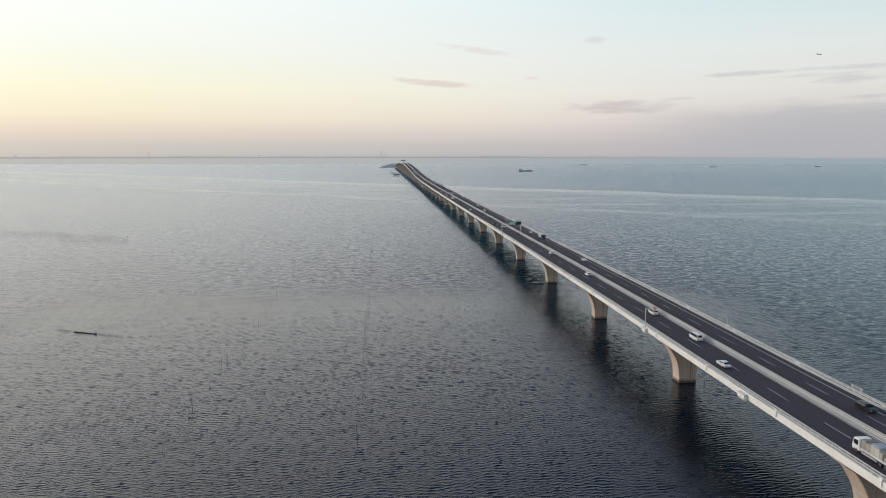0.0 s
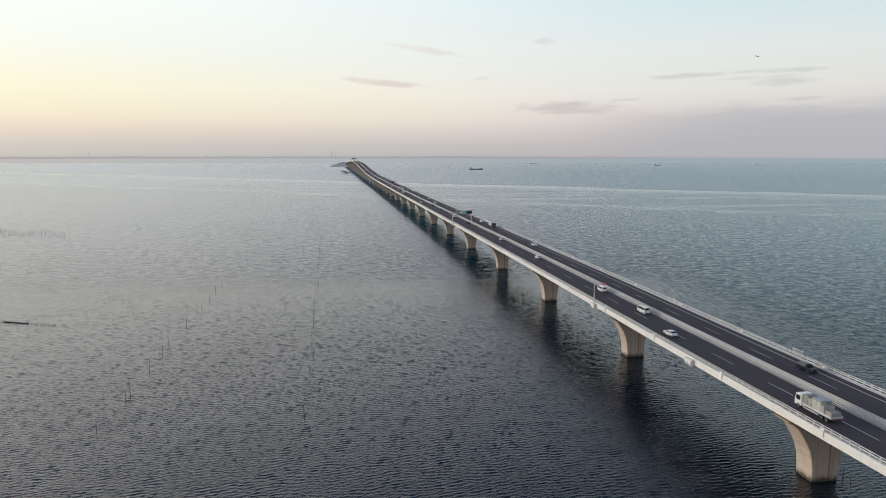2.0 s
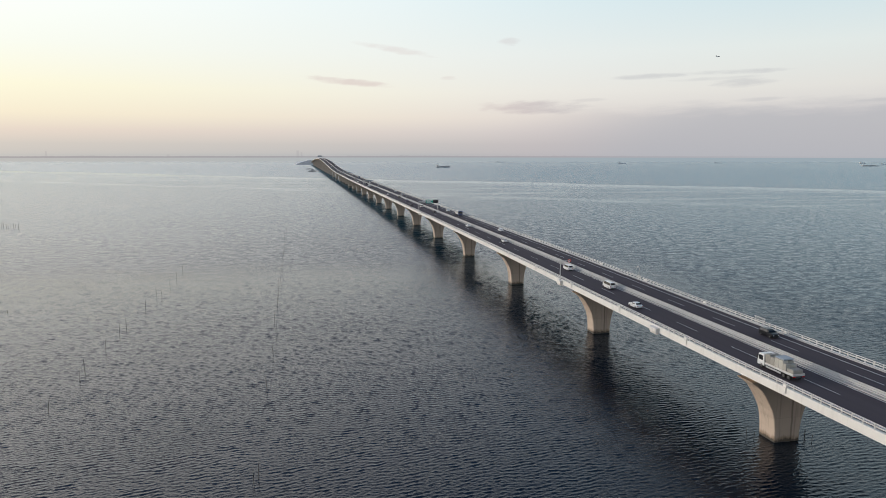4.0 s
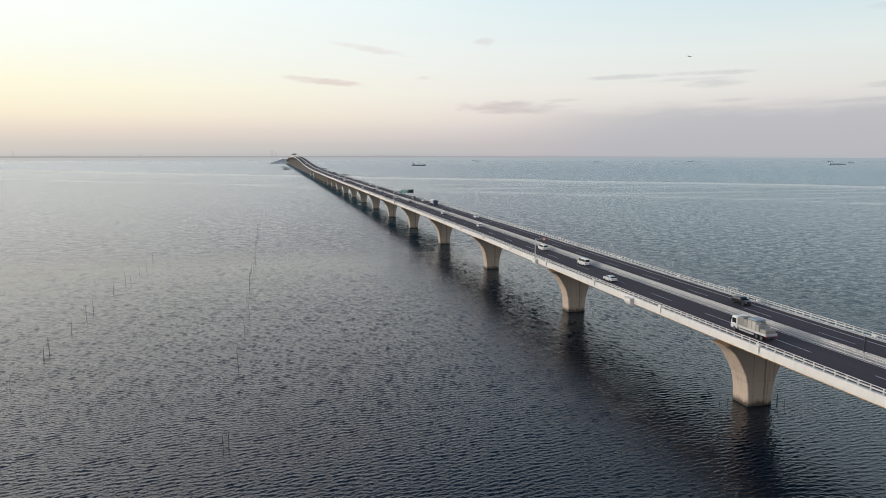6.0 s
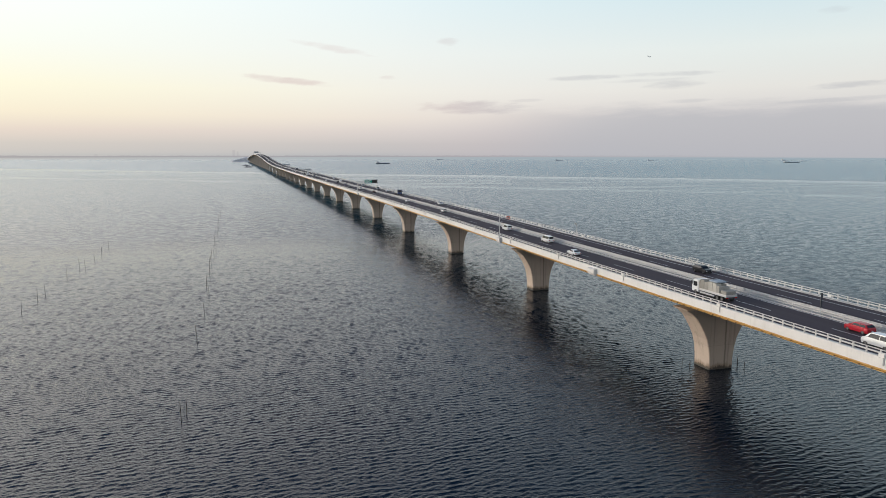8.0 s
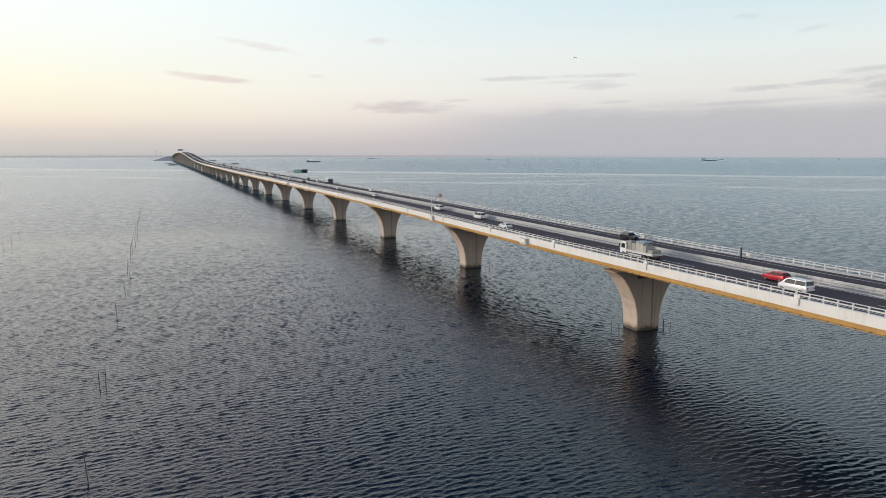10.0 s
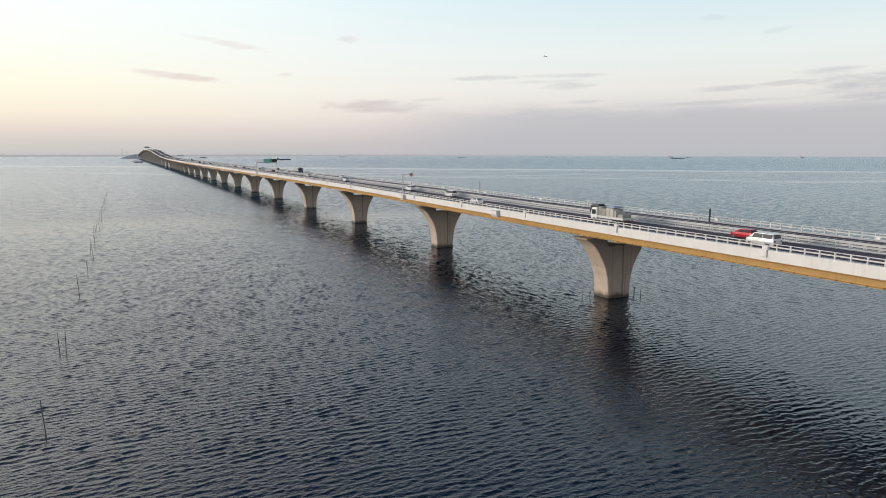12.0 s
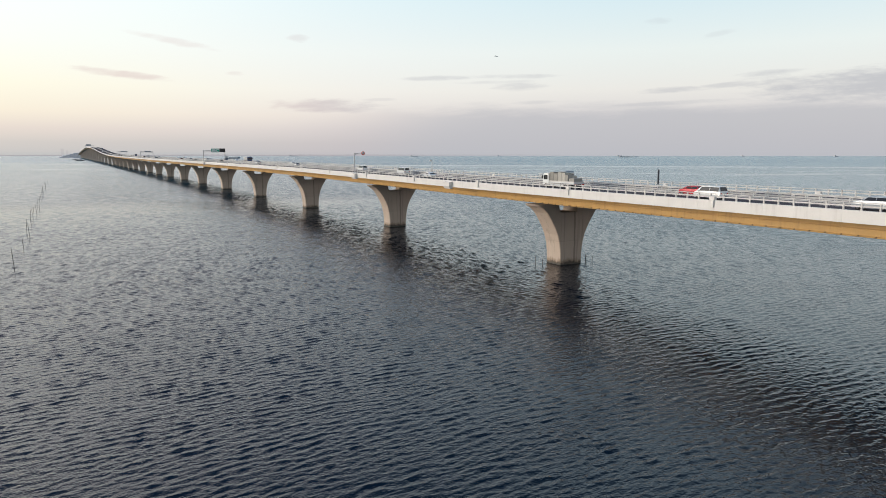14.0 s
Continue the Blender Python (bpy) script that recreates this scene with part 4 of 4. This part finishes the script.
def flatbed():
    c = thing("flatbed_truck", "white-cabbed flatbed truck loaded with boxes under blue tarpaulin", "truck", group="traffic on the bridge")
    part("chassis", boxed(-0.45, 0.45, -4.4, 4.2, 0.55, 0.85), M_DARK, c)
    cab = part("cab", prism_x([(4.6, 0.55), (4.65, 1.3), (4.35, 2.55), (4.1, 2.72), (2.95, 2.75), (2.85, 0.55)], 1.12), M_PAINT["white"], c, "white truck cab")
    part("windscreen", prism_x([(4.66, 1.42), (4.40, 2.45), (4.37, 2.45), (4.60, 1.42)], 0.98), M_GLASS, cab)
    for s in (-1, 1):
        part("side_window", boxed(s * 1.125 - 0.012, s * 1.125 + 0.012, 3.2, 4.25, 1.5, 2.35), M_GLASS, cab)
        part("mirror", boxed(s * 1.38 - 0.09, s * 1.38 + 0.09, 4.45, 4.55, 1.7, 2.3), M_PLASTIC, cab)
        part("side_guard", boxed(s * 1.05 - 0.03, s * 1.05 + 0.03, -1.4, 2.4, 0.45, 0.75), M_STEEL, c)
        for y in (3.6, -2.2, -3.4):
            wheel(c, s * 0.98, y, 0.45, 0.28, s)
    bed = part("bed", boxed(-1.18, 1.18, -4.5, 2.7, 0.95, 1.18), M_STEEL, c, "pale flatbed")
    for x0, x1, y0, y1 in ((-1.18, -1.12, -4.5, 2.7), (1.12, 1.18, -4.5, 2.7), (-1.12, 1.12, -4.5, -4.44), (-1.12, 1.12, 2.64, 2.7)):
        part("drop_side", boxed(x0, x1, y0, y1, 1.182, 1.36, 0.01), M_RAIL, bed)
    part("head_board", boxed(-1.15, 1.15, 2.55, 2.63, 1.19, 2.75, 0.01), M_CARGO, bed)
    k = 0
    for y0, y1 in ((1.4, 2.5), (0.35, 1.35), (-0.75, 0.3), (-1.8, -0.8), (-2.6, -1.85)):
        for x0, x1 in ((-1.08, -0.02), (0.02, 1.08)):
            zt = (2.95, 2.7, 2.9, 2.85, 2.5)[k // 2] - 0.12 * (k % 2)
            part("crate", boxed(x0, x1, y0, y1, 1.19, zt, 0.03), M_CARGO, c, "grey-brown crate")
            k += 1
    part("tarpaulin", boxed(-1.0, 1.0, -1.9, 0.3, 2.92, 3.2, 0.08), M_TARP, c, "blue-grey tarpaulin")
    part("low_load", boxed(-1.0, 1.0, -4.3, -2.8, 1.19, 1.95, 0.08), M_CARGO, c, "low pale load at the tail")
    for s in (-1, 1):
        part("tail_light", boxed(s * 0.9 - 0.2, s * 0.9 + 0.2, -4.56, -4.5, 0.75, 0.92), M_TAIL, c)
    return c


def prism_x(outline, hw):
    """A closed outline in y and z, carried across from -hw to hw."""
    bm = bmesh.new()
    a = [bm.verts.new((-hw, y, z)) for y, z in outline]
    b = [bm.verts.new((hw, y, z)) for y, z in outline]
    n = len(a)
    bm.faces.new(a), bm.faces.new(b[::-1])
    for i in range(n):
        bm.faces.new((a[i], b[i], b[(i + 1) % n], a[(i + 1) % n]))
    bmesh.ops.recalc_face_normals(bm, faces=bm.faces)
    return bm


def box_truck():
    c = thing("tank_truck", "grey truck with a dark cab and a long pale body", "truck", group="traffic on the bridge")
    part("chassis", boxed(-0.45, 0.45, -4.6, 4.2, 0.55, 0.9), M_DARK, c)
    cab = part("cab", prism_x([(4.9, 0.5), (4.95, 1.4), (4.8, 2.9), (4.6, 3.05), (3.1, 3.05), (3.0, 0.5)], 1.2), M_PAINT["blue"], c, "dark truck cab")
    part("windscreen", prism_x([(4.965, 1.6), (4.86, 2.7), (4.82, 2.7), (4.92, 1.6)], 1.05), M_GLASS, cab)
    for s in (-1, 1):
        part("side_window", boxed(s * 1.205 - 0.012, s * 1.205 + 0.012, 3.5, 4.6, 1.7, 2.6), M_GLASS, cab)
        part("mirror", boxed(s * 1.45 - 0.09, s * 1.45 + 0.09, 4.7, 4.8, 1.8, 2.5), M_PLASTIC, cab)
        for y in (3.9, -2.2, -3.5):
            wheel(c, s * 1.0, y, 0.5, 0.3, s)
    body = part("body", boxed(-1.2, 1.2, -4.8, 2.85, 0.95, 3.1, 0.12), M_STEEL, c, "pale ribbed truck body")
    for y in np.linspace(-4.5, 2.5, 8):
        part("rib", box(boxed(-1.24, -1.2, y - 0.06, y + 0.06, 1.0, 3.05), 1.2, 1.24, y - 0.06, y + 0.06, 1.0, 3.05), M_RAIL, body)
    part("top_rail", boxed(-0.7, 0.7, -4.2, 2.4, 3.102, 3.25, 0.03), M_RAIL, body)
    return c


PROTO = {
    "w_van": car("van", "white", "white van with dark rear glass on the bridge road"),
    "w_mini": car("minivan", "white", "white minivan on the bridge road"),
    "w_saloon": car("saloon", "white", "white saloon car on the bridge road"),
    "s_wagon": car("suv", "silver", "silver estate car on the bridge road"),
    "k_suv": car("suv", "black", "black sports utility car on the bridge road"),
    "k_saloon": car("saloon", "black", "black saloon car on the bridge road"),
    "r_hatch": car("hatchback", "red", "red hatchback on the bridge road"),
    "w_hatch": car("hatchback", "white", "white hatchback on the bridge road"),
    "g_mini": car("minivan", "grey", "dark grey minivan on the bridge road"),
    "b_hatch": car("hatchback", "blue", "dark blue hatchback on the bridge road"),
    "flatbed": flatbed(),
    "truck": box_truck(),
}
# kind, lane centre, place along the bridge
OUT1, OUT2, BACK1, BACK2 = -7.1, -3.0, 3.6, 7.4
TRAFFIC = [
    ("flatbed", OUT1, -5.4), ("w_mini", OUT1, -38.3), ("r_hatch", OUT2, -31.5), ("w_saloon", OUT1, 47.0), ("w_van", OUT2, 70.5), ("w_mini", OUT2, 100.5), ("w_hatch", OUT2, 170.5),
    ("k_suv", BACK2, 16.5), ("s_wagon", OUT1, -61.0),
    ("w_saloon", BACK2, 210.0), ("w_saloon", OUT2, 233.0), ("truck", BACK2, 297.0), ("w_hatch", BACK2, 327.0), ("k_saloon", OUT2, 320.0),
    ("g_mini", BACK2, 357.0), ("w_van", OUT2, 366.0), ("k_saloon", OUT1, 384.0), ("s_wagon", BACK2, 412.0), ("b_hatch", OUT2, 429.0),
    ("k_suv", OUT2, 472.0), ("w_mini", BACK1, 500.0), ("w_hatch", OUT1, 515.0), ("w_saloon", BACK2, 567.0), ("k_saloon", OUT1, 594.0),
    ("b_hatch", OUT2, 640.0), ("truck", OUT1, 668.0), ("s_wagon", BACK2, 700.0), ("k_suv", OUT2, 745.0), ("w_van", BACK1, 770.0),
    ("w_saloon", OUT1, 815.0), ("k_saloon", BACK2, 850.0), ("w_mini", OUT2, 905.0), ("truck", BACK2, 960.0), ("k_suv", OUT1, 1010.0),
    ("w_hatch", BACK2, 1080.0), ("k_saloon", OUT2, 1120.0), ("w_van", OUT1, 1190.0), ("s_wagon", BACK1, 1250.0), ("w_saloon", OUT2, 1330.0),
    ("k_saloon", BACK2, 1420.0), ("truck", OUT1, 1500.0), ("w_mini", BACK2, 1590.0), ("k_suv", OUT1, 1680.0), ("truck", BACK2, 1790.0), ("w_van", OUT1, 1900.0)]
used = set()
for kind_, x, y in TRAFFIC:
    grade = math.degrees(math.atan((level(y + 3) - level(y - 3)) / 6))
    m = pose(x, y, level(y, x) + 0.008, grade if x < 0 else -grade, 0, 0 if x < 0 else 180)
    if kind_ in used:
        copy_thing(PROTO[kind_], m)
    else:
        PROTO[kind_].matrix_world = m
        used.add(kind_)


# ---------------------------------------------------------------- poles in the water
rng = random.Random(5)


def net_pole(x, y, h):
    p = thing("net_pole", "thin dark fishing-net pole standing in the sea", "pole", pose(x, y, 0, rng.uniform(-5, 5), rng.uniform(-5, 5), rng.uniform(0, 360)), "net poles")
    part("shaft", rod(bmesh.new(), (0, 0, -1.5), (0, 0, h), 0.065, 0.045, 6), M_POLE, p)
    if rng.random() < 0.5:
        part("top_float", rod(bmesh.new(), (0, 0, h * 0.55), (0, 0, h * 0.55 + 0.3), 0.10, 0.09, 8), M_PLASTIC, p)


for y in (-28, 3, 5.5, 48.5, 78, 101, 112.5, 139, 155, 162, 181, 184, 205, 224, 265, 267, 285, 332, 335, 371, 410, 452):
    net_pole(-96.6 + rng.uniform(-0.7, 0.7), y, rng.uniform(2.4, 4.2))
for y in (45.5, 66, 72, 91, 107.5, 116.5, 143, 164, 166, 184, 201, 222, 265, 286, 313, 352, 390, 430):
    net_pole(-141 + rng.uniform(-1.6, 1.6) + max(0, y - 250) * 0.03, y, rng.uniform(2.2, 3.8))
for x, y in ((-6.7, 3.0), (-5.3, 2.6), (2.95, -0.7), (4.3, -1.1), (4.9, 1.4)):
    net_pole(x, y, rng.uniform(1.3, 1.8))
for x, y in ((-5.2, 78.0), (4.6, 79.0)):
    net_pole(x, y, rng.uniform(1.6, 2.4))


def stake_row(name, words, x0, y0, x1, y1, count, h):
    f = thing(name, words, "stakes")
    for i in range(count):
        t = i / (count - 1)
        x, y = x0 + (x1 - x0) * t + rng.uniform(-0.2, 0.2), y0 + (y1 - y0) * t + rng.uniform(-0.3, 0.3)
        part("stake", rod(bmesh.new(), (x, y, -1.0), (x + rng.uniform(-0.1, 0.1), y, h * rng.uniform(0.6, 1.2)), 0.12, 0.09, 6), M_POLE, f)
    return f


row = stake_row("stake_fence", "low row of dark stakes and floats in the sea", -216, 162, -187, 149, 30, 0.7)
part("float_line", rod(bmesh.new(), (-208, 158.4, 0.1), (-198, 154.0, 0.1), 0.22, 0.22, 8), M_PLASTIC, row)
stake_row("stake_fence", "long row of dark net stakes far out in the sea", -345, 458, -287, 441, 34, 4.5)
stake_row("stake_fence", "long row of dark net stakes far out in the sea", -410, 500, -350, 486, 30, 4.0)

# ---------------------------------------------------------------- island at the bridge's end
isle = thing("artificial_island", "terraced concrete rest island, paled for haze, at the bridge's end", "island")
part("platform", prism(bmesh.new(), [(-62, -4), (62, -4), (58, 5), (-58, 5)], 0, 640, 2.0), M_ISLE, isle)
part("sea_wall", prism(bmesh.new(), [(-70, -4), (70, -4), (64, 1.8), (-64, 1.8)], -26, 660, 1.0), M_ISLE, isle)
for k, (xa, xb, y0, y1, z0, z1) in enumerate(((-50, 50, 40, 520, 5.0, 9.0), (-38, 48, 60, 480, 9.0, 13.0), (-22, 46, 90, 430, 13.0, 17.5), (-6, 44, 130, 380, 17.5, 22.0))):
    storey = part("terrace", boxed(xa, xb, y0, y1, z0, z1 - 0.6, 0.4), M_ISLE, isle)
    part("roof", boxed(xa - 1.2, xb + 1.2, y0 - 1.2, y1 + 1.2, z1 - 0.6, z1, 0.1), M_ISLE_LIGHT, storey)
    for i in range(int((xb - xa) // 8)):
        part("window", boxed(xa + 2 + i * 8, xa + 7 + i * 8, y0 - 0.25, y0 - 0.05, z0 + 1.2, z1 - 1.4), M_ISLE_GLASS, storey)
isle.matrix_world = pose(-22, 3440, 0)
# marker gantry on the bridge's crest
crest = thing("crest_gantry", "pale sign gantry on the crest of the bridge", "sign gantry", pose(0, 2380, level(2380)))
for x in (-11.5, 11.5):
    part("column", rod(bmesh.new(), (x, 0, 0), (x, 0, 8), 0.5, 0.4, 8), M_RAIL, crest)
part("beam", boxed(-11.5, 11.5, -0.5, 0.5, 6.6, 7.4), M_RAIL, crest)
part("board", boxed(-9, 5, -0.8, -0.55, 5.2, 10.2), M_ISLE_GLASS, crest, "grey overhead board")

for x, y, l in ((-30, 2440, 60), (-22, 2250, 46), (-30, 2080, 40)):
    b = thing("pontoon", "low dark pontoon moored beside the bridge piers", "pontoon", pose(x - 8, y, 0), "pontoons")
    part("float", boxed(-12, 12, -l / 2, l / 2, -0.6, 1.3, 0.3), M_DARK, b)
    part("deck_house", boxed(-3, 3, -4, 4, 1.31, 3.6, 0.2), M_ISLE, b)


# ---------------------------------------------------------------- ships and an aircraft
def ship(x, y, turn, L, words, loaded=False, flat=1.0, hull=None):
    s = thing("cargo_ship", words, "ship", pose(x, y, 0, 0, 0, turn) @ Matrix.Diagonal((1, 1, flat, 1)), "ships")
    h, hull = L / 2, hull or M_HULL
    bm = bmesh.new()
    lo = [(-h, -0.055 * L), (h * 0.8, -0.055 * L), (h * 0.97, 0), (h * 0.8, 0.055 * L), (-h, 0.055 * L)]
    hi = [(-h, -0.07 * L), (h * 0.8, -0.075 * L), (h * 1.04, 0), (h * 0.8, 0.075 * L), (-h, 0.07 * L)]
    d = L * 0.055
    a = [bm.verts.new((px, py, -1.0)) for px, py in lo]
    b = [bm.verts.new((px, py, d + (0.02 * L if px > h * 0.7 else 0))) for px, py in hi]
    bm.faces.new(a[::-1]), bm.faces.new(b)
    for i in range(5):
        bm.faces.new((a[i], a[(i + 1) % 5], b[(i + 1) % 5], b[i]))
    part("hull", bm, hull, s)
    house = part("deckhouse", boxed(-h * 0.92, -h * 0.58, -0.055 * L, 0.055 * L, d + 0.01, d + 0.10 * L, 0.15), M_DECKHOUSE, s)
    part("bridge_windows", boxed(-h * 0.575, -h * 0.57, -0.05 * L, 0.05 * L, d + 0.065 * L, d + 0.085 * L), M_GLASS, house)
    part("funnel", rod(bmesh.new(), (-h * 0.82, 0, d + 0.1 * L), (-h * 0.82, 0, d + 0.135 * L), 0.018 * L, 0.014 * L, 10), M_DARK, house)
    part("fore_mast", rod(bmesh.new(), (h * 0.72, 0, d), (h * 0.72, 0, d + 0.13 * L), 0.008 * L, 0.004 * L, 6), M_STEEL, s)
    for k in range(3):
        part("hatch", boxed(-h * 0.45 + k * h * 0.36, -h * 0.15 + k * h * 0.36, -0.045 * L, 0.045 * L, d + 0.01, d + (0.05 if loaded else 0.02) * L, 0.1), hull if not loaded else M_DARK, s)
    return s


ship(505, 2650, 0, 58, "dark coaster with a pale deckhouse under way")
ship(2430, 2500, -8, 84, "long low dark barge-like freighter on the bay", True, 0.42)
for x, y, l in ((1760, 3560, 44), (2380, 3560, 40), (3150, 3300, 52), (3600, 2700, 48), (2950, 2950, 34), (3900, 2300, 60), (1250, 4300, 50)):
    ship(x, y, rng.uniform(-20, 20), l, "small far ship with a haze-paled hull, low on the horizon", hull=M_HAZED_HULL)

plane = thing("airliner", "small far airliner in the evening sky", "aircraft", look((2200, 3350, 585), (2900, 3350 + 300, 615)))
part("fuselage", rod(bmesh.new(), (0, 0, -17), (0, 0, 15), 1.3, 1.9, 12), M_STEEL, plane)
part("nose", rod(bmesh.new(), (0, 0, -17), (0, 0, -20), 1.3, 0.3, 12), M_STEEL, plane)
for s in (-1, 1):
    bm = bmesh.new()
    v = [bm.verts.new(p) for p in ((0, -0.4, -5), (s * 16, 0.4, 4), (s * 16, 0.4, 6), (0, -0.4, 2))]
    f = bm.faces.new(v)
    r = bmesh.ops.extrude_face_region(bm, geom=[f])
    for q in r["geom"]:
        if isinstance(q, bmesh.types.BMVert):
            q.co += Vector((0, 0.5, 0))
    part("wing", bm, M_DARK, plane)
part("fin", boxed(-0.2, 0.2, 1, 6.5, 11, 15), M_DARK, plane)
